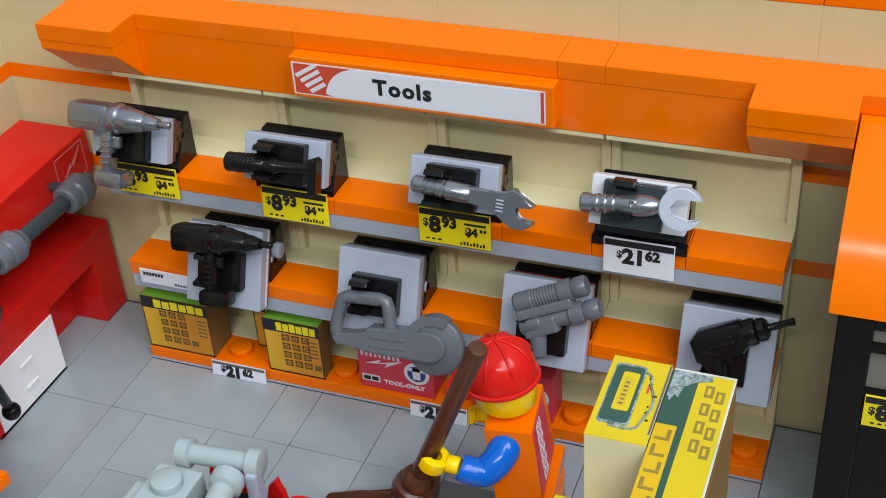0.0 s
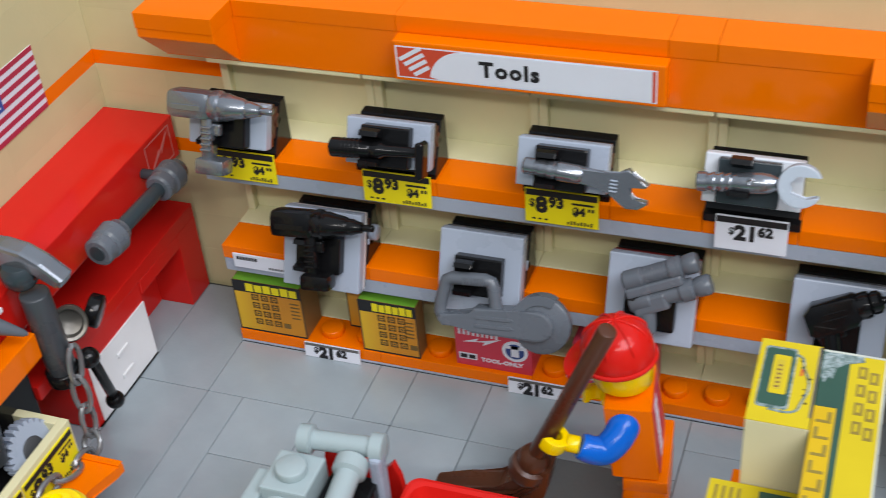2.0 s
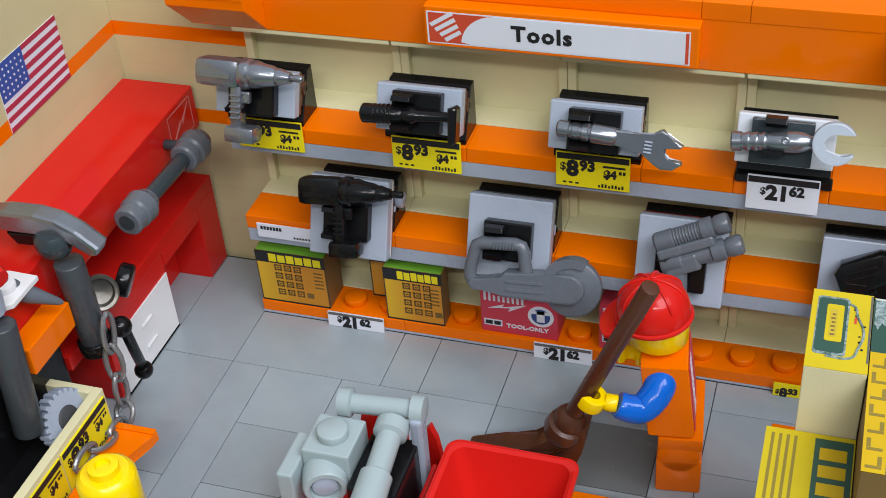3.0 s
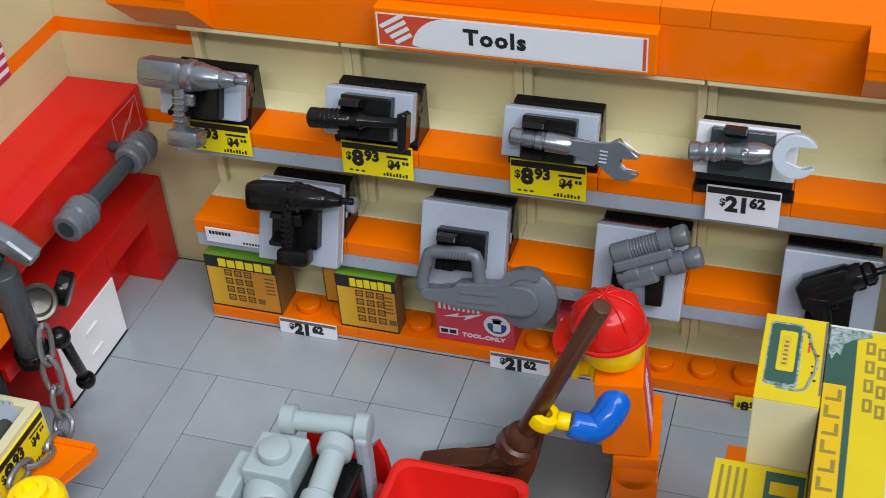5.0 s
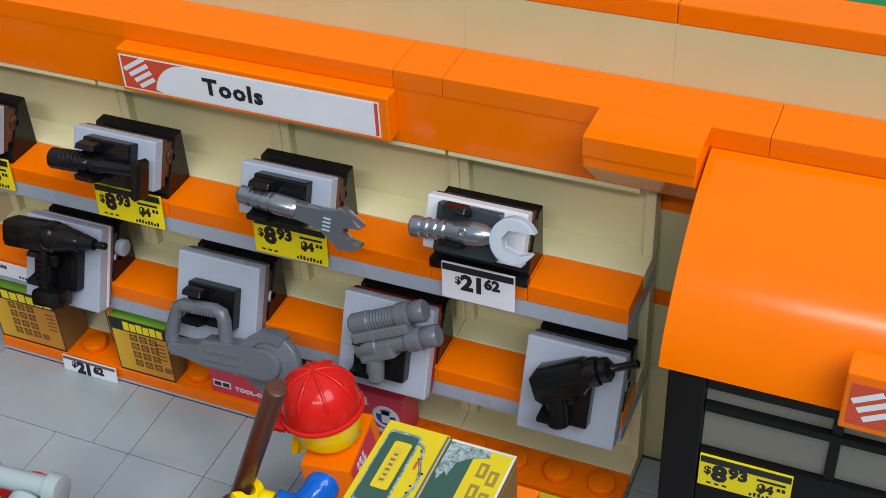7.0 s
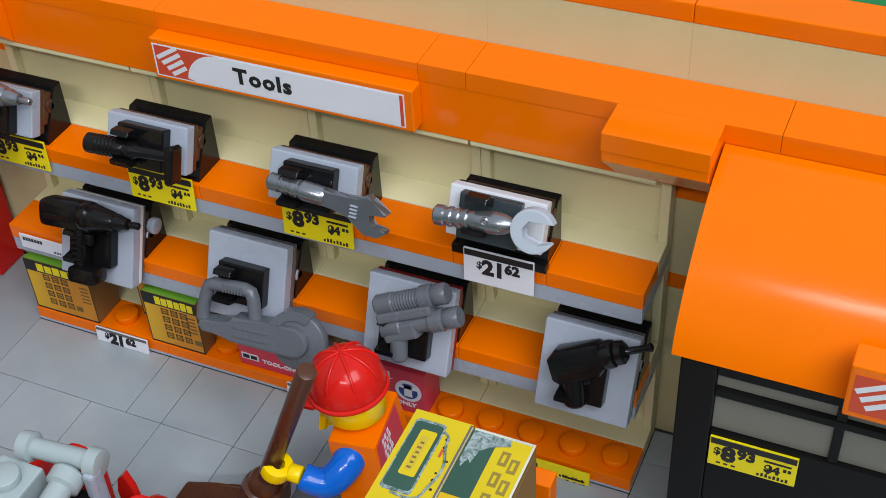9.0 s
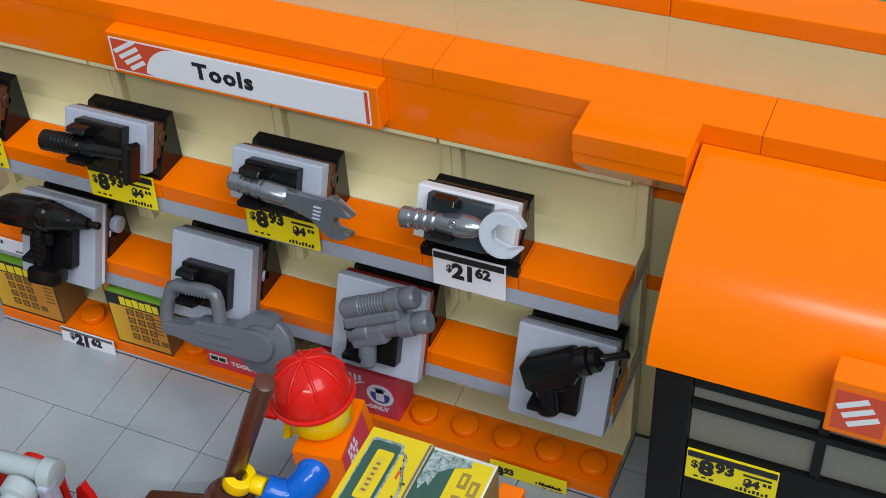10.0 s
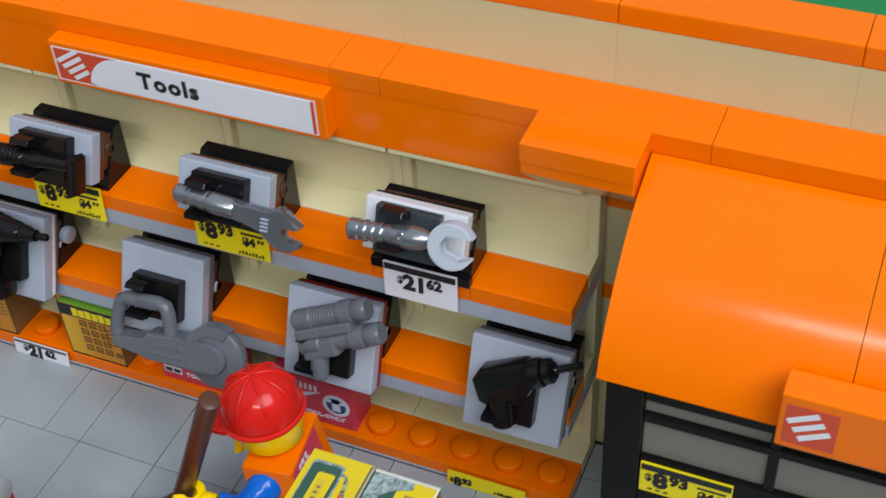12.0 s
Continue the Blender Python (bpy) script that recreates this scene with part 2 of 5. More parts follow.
# ---- the setting ----
WALL_Y, WALL_X = 2.14, -4.0
ground = part("ground", box(-30, 50, -45, 35, -1.2, -0.62, 0), LAWN)
tagged(ground, "green plastic baseplate spreading round the model", "ground", kind="structure")

floor = part("floor", box(-6.2, 26, -17, 3.0, -0.6, -0.12, 0), JOINT)
tagged(floor, "grey tiled floor of the toy shop", "floor", kind="structure")
tile_mesh = {}


def floor_tile(x0, x1, y0, y1, dark=False):
    key = (round(x1 - x0, 3), round(y1 - y0, 3), dark)
    if key not in tile_mesh:
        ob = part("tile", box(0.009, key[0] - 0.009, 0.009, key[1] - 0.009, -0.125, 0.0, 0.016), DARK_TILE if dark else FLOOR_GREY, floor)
        tile_mesh[key] = ob.data
    else:
        ob = new("tile", tile_mesh[key])
        ob.parent = floor
    ob.location = Vector((x0, y0, 0)) * U


def lay_floor():
    """Smooth tiles on the stud grid: a long first row along the shelves, then columns of their own."""
    floor_tile(-4, -2, -2, 2)
    floor_tile(-2, 0, -2, 2)
    first = [0, 4, 5, 7, 9, 11, 12]
    for x0, x1 in zip(first, first[1:]):
        floor_tile(x0, x1, -2, 0)
    columns = {(-4, -2): [-2, -4, -8, -12, -16], (-2, 0): [-2, -6, -10, -14, -17], (0, 1): [-2, -8, -12, -16], (1, 3): [-2, -4, -6, -8, -10, -12, -14, -16],
               (3, 5): [-2, -4, -6, -8, -10, -12, -14, -16], (5, 7): [-2, -6, -8, -10, -12, -14, -16], (7, 9): [-2, -4, -6, -8, -10, -12, -14, -16], (9, 11): [-2, -4, -6, -8, -10, -12, -14, -16],
               (11, 12): [-2, -4, -8, -12, -16]}
    for (x0, x1), ys in columns.items():
        for y1, y0 in zip(ys, ys[1:]):
            # the tile at x 9, y -4 to -2 gets the darker grey
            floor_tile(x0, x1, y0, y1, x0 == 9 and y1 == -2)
    for x0 in range(12, 26, 2):
        ys = [0, -1, -3, -5, -7, -9, -11, -13, -15, -17]
        for y1, y0 in zip([2, 1] + ys if x0 >= 16 else ys, [1, 0] + ys[1:] if x0 >= 16 else ys[1:]):
            floor_tile(x0, x0 + 2, y0, y1)


courses = [(0.0, 1.2), (1.2, 2.4), (2.4, 3.6), (3.6, 4.4), (4.4, 4.8), (4.8, 6.0), (6.0, 6.8), (6.8, 7.2), (7.2, 8.4), (8.4, 9.6), (9.6, 10.8)]
wall_n = part("wall_north", box(-5.2, 26, WALL_Y + 0.03, WALL_Y + 1.0, -0.12, 10.8, 0), TAN_WALL)
tagged(wall_n, "tan brick-built back wall with orange stripes", "wall", kind="structure")
wall_w = part("wall_west", box(WALL_X - 1.0, WALL_X - 0.03, -17, WALL_Y + 0.03, -0.12, 10.8, 0), TAN_WALL)
tagged(wall_w, "tan brick-built side wall with an orange stripe", "wall", kind="structure")
brick_mesh = {}


def wall_brick(parent, length, z0, z1, mat, at, turn=0.0):
    key = (round(length, 3), round(z1 - z0, 3), mat.name)
    if key not in brick_mesh:
        ob = part("brick", box(0.0012, length - 0.0012, -0.03, 0.0, 0.0012, z1 - z0 - 0.0012, 0.003), mat, parent)
        brick_mesh[key] = ob.data
    else:
        ob = new("brick", brick_mesh[key])
        ob.parent = parent
    ob.location, ob.rotation_euler = Vector((*at, z0)) * U, (0, 0, radians(turn))


def lay_walls():
    for i, (z0, z1) in enumerate(courses):
        stripe = z1 - z0 < 0.6
        step = 4.0
        shift = 0 if stripe or i >= 10 else (0 if i % 2 else -2)
        x = shift - 8
        while x < 26:
            a, b = max(x, WALL_X), min(x + step, 26)
            if b - a > 0.3:
                wall_brick(wall_n, b - a, z0, z1, ORANGE if stripe else TAN_WALL, (a, WALL_Y + 0.03))
            x += step
        if stripe and z0 < 5:
            stripe = False
        y = WALL_Y
        while y > -17:
            d = min(4.0, y + 17)
            if d > 0.3:
                wall_brick(wall_w, d, z0, z1, ORANGE if stripe else TAN_WALL, (WALL_X, y), -90)
            y -= 4.0


def wall_cap():
    cap = thing("wall_coping", (10, 2.5, 10.8), "orange smooth tiles along the top of the wall", "coping", kind="structure")
    for k in range(-1, 7):
        part("tile", box(4 * k + 0.003, 4 * k + 3.997, WALL_Y - 0.01, WALL_Y + 1.0, 10.802, 11.2), ORANGE, cap)
    for k in range(5):
        part("tile", box(WALL_X - 1.0, WALL_X + 0.01, WALL_Y - 4 * k - 3.99, WALL_Y - 4 * k - 0.014, 10.802, 11.2), ORANGE, cap)


wall_cap()


# ---- the orange header over the shelves ----
def header():
    h = thing("shop_header", (8, 1.5, 8.0), "orange brick-built header running over the tool shelves", "header")
    part("fascia", box(-1.0, 17.0, 1.0, 2.137, 8.0, 9.198, 0.02), ORANGE, h)
    for x0, x1 in ((1, 5), (5, 11), (11, 12), (12, 18), (18, 22), (22, 26)):
        part("tile", box(x0 + 0.004, x1 - 0.004, 0.985, 2.137, 9.2, 9.6, 0.014), ORANGE, h)
    part("cornice", box(17.004, 25.99, 1.0, 2.137, 8.0, 9.198, 0.02), ORANGE, h)
    for x0, x1, back in ((-1, 1, 2.137), (15, 17, 0.982)):
        part("tile", box(x0 + 0.004, x1 - 0.004, 0.0, back, 9.2, 9.6, 0.016), ORANGE, h)
        slope = [(0.02, 9.196), (0.02, 8.98), (0.97, 8.04), (0.995, 8.04), (0.995, 9.196)]
        part("corbel", prism(slope, x0 + 0.015, x1 - 0.015, YZ, 0.02), ORANGE, h)


header()


def shop_sign():
    s = thing("tools_sign", (8.0, 0.8, 8.2), "orange sign board with a white printed strip reading Tools", "sign")
    part("board", box(5.04, 11.04, 0.60, 0.996, 8.22, 9.19, 0.035), ORANGE, s)
    m = front(5.14, 0.599, 8.33)
    face = prism([(0.93, 0.0), (5.62, 0.0), (5.62, 0.72), (1.45, 0.72)] + arc(1.5, -0.06, 0.78, 92, 172, 8), 0, 0.012, m, 0)
    patch("backing", -0.04, 5.72, -0.03, 0.75, m, CARD_WHITE, s, 0.006)
    patch("red_panel", 0, 1.5, 0, 0.72, m, LOGO_RED, s, 0.009)
    part("white_panel", face, CARD_WHITE, s)
    patch("red_panel", 5.62, 5.69, 0, 0.72, m, LOGO_RED, s, 0.012)
    lg = bmesh.new()
    for k in range(4):
        box(-0.30 + 0.03 * k, 0.30 - 0.03 * k, 0.18 - 0.155 * k, 0.275 - 0.155 * k, 0.010, 0.017, 0, lg)
    turned(lg, m @ Matrix.Translation((0.42, 0.38, 0)) @ Matrix.Rotation(radians(32), 4, "Z"))
    part("logo_mark", lg, CARD_WHITE, s)
    letters("Tools", 0.50, m @ Matrix.Translation((1.88, 0.2, 0.012)), INK, s, 0.021, squeeze=1.02, spacing=1.15)


shop_sign()


# ---- the shelf unit ----
def shelf_unit():
    u = thing("tool_shelf_unit", (8, 1.0, 0.0), "tan panelled display unit with orange shelves along the wall", "shelf unit")
    for z0, z1 in ((0.0, 2.4), (2.8, 5.2), (5.6, 8.0)):
        for k in range(4):
            x0, x1 = 4 * k + 0.004, 4 * k + 3.996
            bm = box(x0, x1, 1.045, 1.99, z0 + 0.004, z0 + 0.402, 0.02)
            box(x0, x1, 1.82, 1.99, z0 + 0.40, z1 - 0.004, 0.01, bm)
            p = part("panel", bm, TAN, u)
            for a, b in ((x0, x0 + 0.205), (x1 - 0.205, x1)):
                part("support", box(a, b, 1.59, 1.818, z0 + 0.404, z1 - 0.006, 0.03), TAN, p)
            if z0 > 5:
                part("lip", box(x0 + 0.02, x1 - 0.02 - (0.16 if k == 3 else 0), 1.02, 1.815, 7.87, 7.992, 0.03), TAN, p)
    for z0, z1, xs in ((5.604, 6.0, (0, 2, 6, 10, 12, 14, 16)), (2.804, 3.2, (0, 4, 8, 12, 16))):
        for a, b in zip(xs, xs[1:]):
            part("shelf_board", box(a + 0.004, b - 0.004, 0.0, 1.02, z0, z1, 0.024), ORANGE, u)
    for z0, z1 in ((5.2, 5.6), (2.4, 2.8)):
        part("shelf_edge", box(0.006, 15.99, 0.015, 1.985, z0, z1 - 0.003, 0.022), GREY, u)
    part("base_strip", box(0.0, 16.0, 0.0, 1.03, 0.005, 0.06, 0.012), GREY, u)
    for a, b in ((0, 4), (4, 8), (8, 16)):
        base = part("base_plate", box(a + 0.003, b - 0.003, 0.02, 1.03, 0.062, 0.40, 0.022), ORANGE, u)
        for k in range(a, b):
            part("stud", rod((k + 0.5, 0.5, 0.39), (k + 0.5, 0.5, 0.60), 0.30, 24, e=0.03), ORANGE, base, smooth=True)


shelf_unit()

# ---- tool displays: black wedge, brown block, grey tile, clip ----
SLOPE = Matrix.Rotation(radians(90 - 22.0), 4, "X")


L, D, W = (GREY, 0.30), (DARK_GREY, 0.20), (WHITE, 0.14)


def display(x0, x1, top_y, top_z, base_z, high, layers, label, wide_clip=1.1, clip_v=0.0):
    """The tile's front face starts at top_y, top_z and runs down the slope for high. Returns the pose of that face's middle."""
    d = thing("tool_display", ((x0 + x1) / 2, top_y + 0.6, base_z), label, "display stand", "tool displays on the shelves")
    wt = base_z + 1.2
    wedge = [(0.98, base_z + 0.004), (0.98, wt), (0.72, wt), (0.10, base_z + 0.14), (0.10, base_z + 0.004)]
    part("wedge", prism(wedge, x0 + 0.02, x1 - 0.02, YZ, 0.03), BLACK, d)
    mid = Matrix.Translation(((x0 + x1) / 2, top_y, top_z)) @ SLOPE
    w = (x1 - x0) / 2
    depth = 0.0
    for i, (mat, t) in enumerate(layers):
        b = box(-w + 0.02 * i, w - 0.02 * i, -high + 0.02 * i, -0.02 * i, -depth - t, -depth - 0.004, 0.035)
        part("tile" if i == 0 else "plate", turned(b, mid), mat, d)
        depth += t
    block = part("pin_block", turned(box(-w * 0.94, w * 0.94, -high * 0.82, -high * 0.12, -depth - 0.48, -depth, 0.03), mid), BROWN, d)
    ring = bmesh.new()
    for s in (-1, 1):
        rod((s * (w * 0.94 - 0.02), -high * 0.42, -depth - 0.24), (s * (w * 0.94 + 0.035), -high * 0.42, -depth - 0.24), 0.17, 18, ring, 0.02)
    part("pin_ring", turned(ring, mid), BROWN if high < 1.6 else GREY, block, smooth=True)
    if W in layers:
        part("pin", turned(rod((w * 0.94, -high * 0.30, -depth - 0.24), (w * 0.94 + 0.20, -high * 0.30, -depth - 0.24), 0.20, 20, e=0.03), mid), GREY, block, smooth=True)
    # solid black disc, its colour standing for the shaded hollow of the ring
    part("pin_hole", turned(rod((w * 0.94 + 0.03, -high * 0.42, -depth - 0.24), (w * 0.94 + 0.04, -high * 0.42, -depth - 0.24), 0.085, 16, e=0.004), mid), BLACK, block)
    if layers[0][0] is TILE_WHITE:
        part("ledge", box(x0 + 0.02, x1 + 0.04, -0.10, 0.09, base_z + 0.004, base_z + 0.22, 0.03), BLACK, d)
    c = Matrix.Translation(((x0 + x1) / 2, top_y, top_z)) @ SLOPE @ Matrix.Translation((0, -high / 2 + clip_v, 0))
    if layers[0][0] is TILE_WHITE:
        part("clip_plate", turned(box(-0.70, 0.56, -0.66, 0.28, 0.002, 0.24, 0.04), c), STEEL, d)
    else:
        part("clip_plate", turned(box(-wide_clip / 2 + 0.02, wide_clip / 2 + 0.06, -0.48, 0.44, 0.002, 0.32, 0.04), c), BLACK, d)
    arms = bmesh.new()
    for s in (-1, 1):
        jaw = [(0.28, 0.20), (0.50, 0.27), (0.70, 0.25), (0.74, 0.18), (0.52, 0.16), (0.28, 0.08)]
        prism([(w_, v_ * s * 1.55) for w_, v_ in (jaw if s > 0 else jaw[::-1])], -0.42, 0.02, Matrix(((0, 0, 1, 0), (0, 1, 0, 0), (1, 0, 0, 0), (0, 0, 0, 1))), 0.02, arms)
    part("clip", turned(arms, c), BLACK, d)
    return Matrix.Translation(((x0 + x1) / 2, top_y, top_z)) @ SLOPE @ Matrix.Translation((0, -high / 2, 0))


UP_Y, UP_Z, UP_H = 0.04, 7.49, 1.06
LO_Y, LO_Z, LO_H = 0.05, 4.72, 1.98
m_u1 = display(0.0, 2.0, UP_Y, UP_Z, 6.0, UP_H, [L, (BROWN, 0.16)], "black wedge stand with a grey tile holding a silver drill")
m_u2 = display(4.0, 6.0, UP_Y, UP_Z, 6.0, UP_H, [L, (BROWN, 0.16)], "black wedge stand with a grey tile holding a hammer")
m_u3 = display(8.0, 10.0, UP_Y, UP_Z, 6.0, UP_H, [L, (BROWN, 0.16)], "black wedge stand with a grey tile holding an adjustable wrench")
m_u4 = display(12.0, 14.0, 0.08, 7.62, 6.0, 1.04, [(TILE_WHITE, 0.30), (BLACK, 0.16)], "black wedge stand with a white tile holding an open wrench", clip_v=0.20)
m_l1 = display(2.0, 4.0, LO_Y, LO_Z, 3.2, LO_H, [L, W, (DARK_GREY, 0.10)], "black wedge stand with a large grey tile holding a black drill")
m_l2 = display(6.0, 8.0, LO_Y, LO_Z, 3.2, LO_H, [L, D], "black wedge stand with a large grey tile holding a disc saw", clip_v=0.03)
m_l3 = display(10.0, 12.0, LO_Y, LO_Z, 3.2, LO_H, [L, (DARK_RED, 0.2)], "black wedge stand with a large grey tile holding a twin-barrel nailer", clip_v=-0.12)
m_l4 = display(14.0, 16.0, LO_Y, LO_Z, 3.2, LO_H, [L, D], "black wedge stand with large grey tile and black hand drill", wide_clip=0.86, clip_v=-0.06)


def tool(name, m, label, category="toy tool"):
    t = Matrix.LocRotScale(m.translation * U, m.to_quaternion(), m.to_scale())
    ob = new(name)
    ob.empty_display_size = 0.004
    ob.matrix_world = t
    ORIGIN[ob.name] = Vector((0, 0, 0))
    return tagged(ob, label, category, "toy tools on the displays")


def cordless(m, mat, label):
    """Drill with the handle down: u across, v up the tile, w out of it."""
    t = tool("cordless_drill", m, label)
    v, w = 0.52, 0.60
    part("motor_housing", box(-1.42, -0.30, v - 0.33, v + 0.33, w - 0.30, w + 0.30, 0.24), mat, t, smooth=True)
    part("housing_collar", lathe((-0.34, v, w), (-0.08, v, w), [(0, 0.33), (0.3, 0.37), (0.8, 0.36), (1, 0.31)], 20), mat, t, smooth=True)
    part("side_rib", box(-1.25, -0.5, v - 0.12, v + 0.02, w + 0.28, w + 0.325, 0.02), mat, t)
    part("gearbox", lathe((-0.14, v, w), (0.52, v, w), [(0, 0.30), (0.25, 0.33), (0.55, 0.27), (0.85, 0.24), (1, 0.2)], 20), mat, t, smooth=True)
    part("chuck", lathe((0.50, v, w), (0.86, v, w), [(0, 0.19), (0.3, 0.20), (0.7, 0.15), (1, 0.13)], 16), mat, t, smooth=True)
    part("bit", rod((0.84, v, w), (1.16, v, w), 0.085, 12, e=0.03), mat, t, smooth=True)
    grip = box(-0.57, -0.29, -0.72, v - 0.22, w - 0.17, w + 0.17, 0.09)
    part("grip", grip, mat, t, smooth=True)
    ribs = bmesh.new()
    for k in range(5):
        box(-0.56, -0.30, -0.52 + 0.13 * k, -0.46 + 0.13 * k, w + 0.13, w + 0.215, 0.02, ribs)
    part("grip_ribs", ribs, mat, t)
    part("battery", box(-0.68, 0.06, -1.06, -0.68, w - 0.28, w + 0.28, 0.10), mat, t, smooth=True)
    part("trigger", box(-0.34, -0.12, -0.16, 0.12, w - 0.08, w + 0.08, 0.05), mat, t)


def hammer(m):
    t = tool("hammer", m, "dark grey toy hammer with a ribbed grip in a clip")
    v, w = 0.06, 0.48
    part("grip", lathe((-1.32, v + 0.03, w), (-0.35, v, w), [(0, 0.17), (0.04, 0.22), (0.1, 0.225), (0.95, 0.20), (1, 0.17)], 18), BLACK, t, smooth=True)
    ribs = bmesh.new()
    for k in range(5):
        rod((-1.02 + 0.1 * k, v + 0.02, w), (-0.97 + 0.1 * k, v + 0.02, w), 0.228, 18, ribs, 0.012)
    part("grip_ribs", ribs, BLACK, t, smooth=True)
    part("shaft", lathe((-0.38, v, w), (0.84, v - 0.02, w), [(0, 0.16), (0.1, 0.2), (0.2, 0.2), (0.3, 0.13), (1, 0.11)], 16), BLACK, t, smooth=True)
    head = prism([(0.72, -0.50), (0.80, -0.55), (0.90, -0.50), (0.94, 0.24), (0.86, 0.30), (0.73, 0.26)], w - 0.20, w + 0.20, None, 0.05)
    part("head", head, BLACK, t)


def wrench_adjustable(m):
    t = tool("adjustable_wrench", m @ Matrix.Translation((0.28, 0.0, 0)) @ Matrix.Rotation(radians(-3), 4, "Z"), "silver toy adjustable wrench held flat in a clip")
    v, w = -0.02, 0.52
    part("grip", lathe((-0.98, v, w), (0.32, v, w), [(0, 0.15), (0.03, 0.185), (0.2, 0.19), (0.22, 0.165), (0.25, 0.165), (0.27, 0.195), (0.36, 0.20), (0.38, 0.175), (0.41, 0.175), (0.43, 0.205), (0.52, 0.205), (0.54, 0.18), (0.57, 0.18), (0.59, 0.21), (0.95, 0.20), (1, 0.16)], 24), SILVER, t, smooth=True)
    neck = [(0.28, v - 0.16), (0.90, v - 0.20), (1.12, v - 0.42), (1.30, v - 0.52), (1.56, v - 0.50), (1.74, v - 0.36), (1.72, v - 0.30), (1.44, v - 0.32), (1.32, v - 0.22),
            (1.30, v - 0.02), (1.66, v - 0.03), (1.72, v + 0.04), (1.36, v + 0.20), (1.26, v + 0.32), (1.16, v + 0.27), (1.08, v + 0.15), (0.80, v + 0.12), (0.28, v + 0.18)]
    part("jaw", prism(neck, w - 0.12, w + 0.13, None, 0.04), SILVER, t)
    teeth = bmesh.new()
    for k in range(4):
        box(0.92, 1.08, v + 0.02 - 0.075 * k, v + 0.05 - 0.075 * k, w + 0.12, w + 0.165, 0.01, teeth)
    part("worm_screw", teeth, GREY, t)


def wrench_open(m):
    t = tool("open_wrench", m @ Matrix.Translation((0.12, 0.14, 0)), "silver toy wrench with a pale ring jaw, held flat")
    v, w = 0.10, 0.50
    a, b = Vector((-1.18, v - 0.24, w)), Vector((0.46, v - 0.10, w))
    prof = [(0, 0.17), (0.02, 0.205)]
    for k in range(4):
        prof += [(0.12 + 0.1 * k, 0.205), (0.14 + 0.1 * k, 0.178), (0.16 + 0.1 * k, 0.178), (0.20 + 0.1 * k, 0.208)]
    part("grip", lathe(a, b, prof + [(0.60, 0.215), (0.78, 0.225), (0.88, 0.20), (1, 0.11)], 28), SILVER, t, smooth=True)
    part("rivet", lathe(a.lerp(b, 0.66) + Vector((0, 0.06, 0.19)), a.lerp(b, 0.66) + Vector((0, 0.06, 0.225)), [(0, 0.09), (0.7, 0.085), (1, 0.06), (0.8, 0.045), (0.4, 0.04)], 16), SILVER, t, smooth=True)
    outer = arc(0.86, 0.04, 0.44, 28, 332, 30)
    inner = [(1.20, -0.14), (0.98, -0.23), (0.68, -0.15), (0.62, 0.07), (0.76, 0.27), (1.17, 0.25)]
    part("jaw", prism(outer + inner, w - 0.02, w + 0.24, None, 0.03), PALE, t)


def disc_saw(m):
    t = tool("disc_saw", m @ Matrix.Translation((0.16, -0.05, 0)) @ Matrix.Rotation(radians(4), 4, "Z"), "dark grey toy disc saw hanging from its handle")
    v, w = -0.62, 0.52
    path = [(-0.86, v - 0.28), (-0.95, v - 0.10), (-0.92, v + 0.12), (-0.82, v + 0.50), (-0.77, v + 0.64), (-0.64, v + 0.70), (0.16, v + 0.70), (0.30, v + 0.66), (0.35, v + 0.52), (0.38, v + 0.26), (0.42, v - 0.05)]
    part("handle", bent([(x, y, w) for x, y in path], [0.15, 0.15, 0.15, 0.15, 0.155, 0.16, 0.16, 0.155, 0.15, 0.15, 0.17], 16), DARK_GREY, t, smooth=True)
    ribs = bmesh.new()
    for k in range(7):
        box(-0.34 + 0.075 * k, -0.31 + 0.075 * k, v + 0.60, v + 0.78, w + 0.13, w + 0.172, 0.008, ribs)
    part("handle_ribs", ribs, DARK_GREY, t)
    body = [(-0.96, v - 0.26), (-0.84, v - 0.40), (-0.25, v - 0.38), (-0.12, v - 0.52)] + [(1.40 + 0.40 * math.cos(radians(a)), v - 0.24 + 0.36 * math.sin(radians(a))) for a in range(-90, 91, 18)] + [(1.1, v + 0.10), (-0.06, v + 0.08), (-0.2, v - 0.12), (-0.88, v - 0.12)]
    part("motor_housing", prism(body, w - 0.22, w + 0.24, None, 0.06), DARK_GREY, t)
    part("disc", rod((1.48, v - 0.24, w - 0.14), (1.48, v - 0.24, w + 0.10), 0.68, 44, e=0.03), DARK_GREY, t, smooth=True)
    guard = arc(1.48, v - 0.24, 0.72, 60, 165, 12) + arc(1.48, v - 0.24, 0.5, 165, 60, 12)
    part("guard", prism(guard, w - 0.18, w + 0.15, None, 0.03), DARK_GREY, t)
    for k in range(2):
        slot = [(0.02, v - 0.16 - 0.2 * k), (0.80, v - 0.17 - 0.2 * k), (0.88, v - 0.13 - 0.2 * k), (0.80, v - 0.09 - 0.2 * k), (0.02, v - 0.08 - 0.2 * k), (-0.05, v - 0.12 - 0.2 * k)]
        part("vent", prism(slot, w + 0.236, w + 0.262, None, 0.008), DARK_GREY, t)


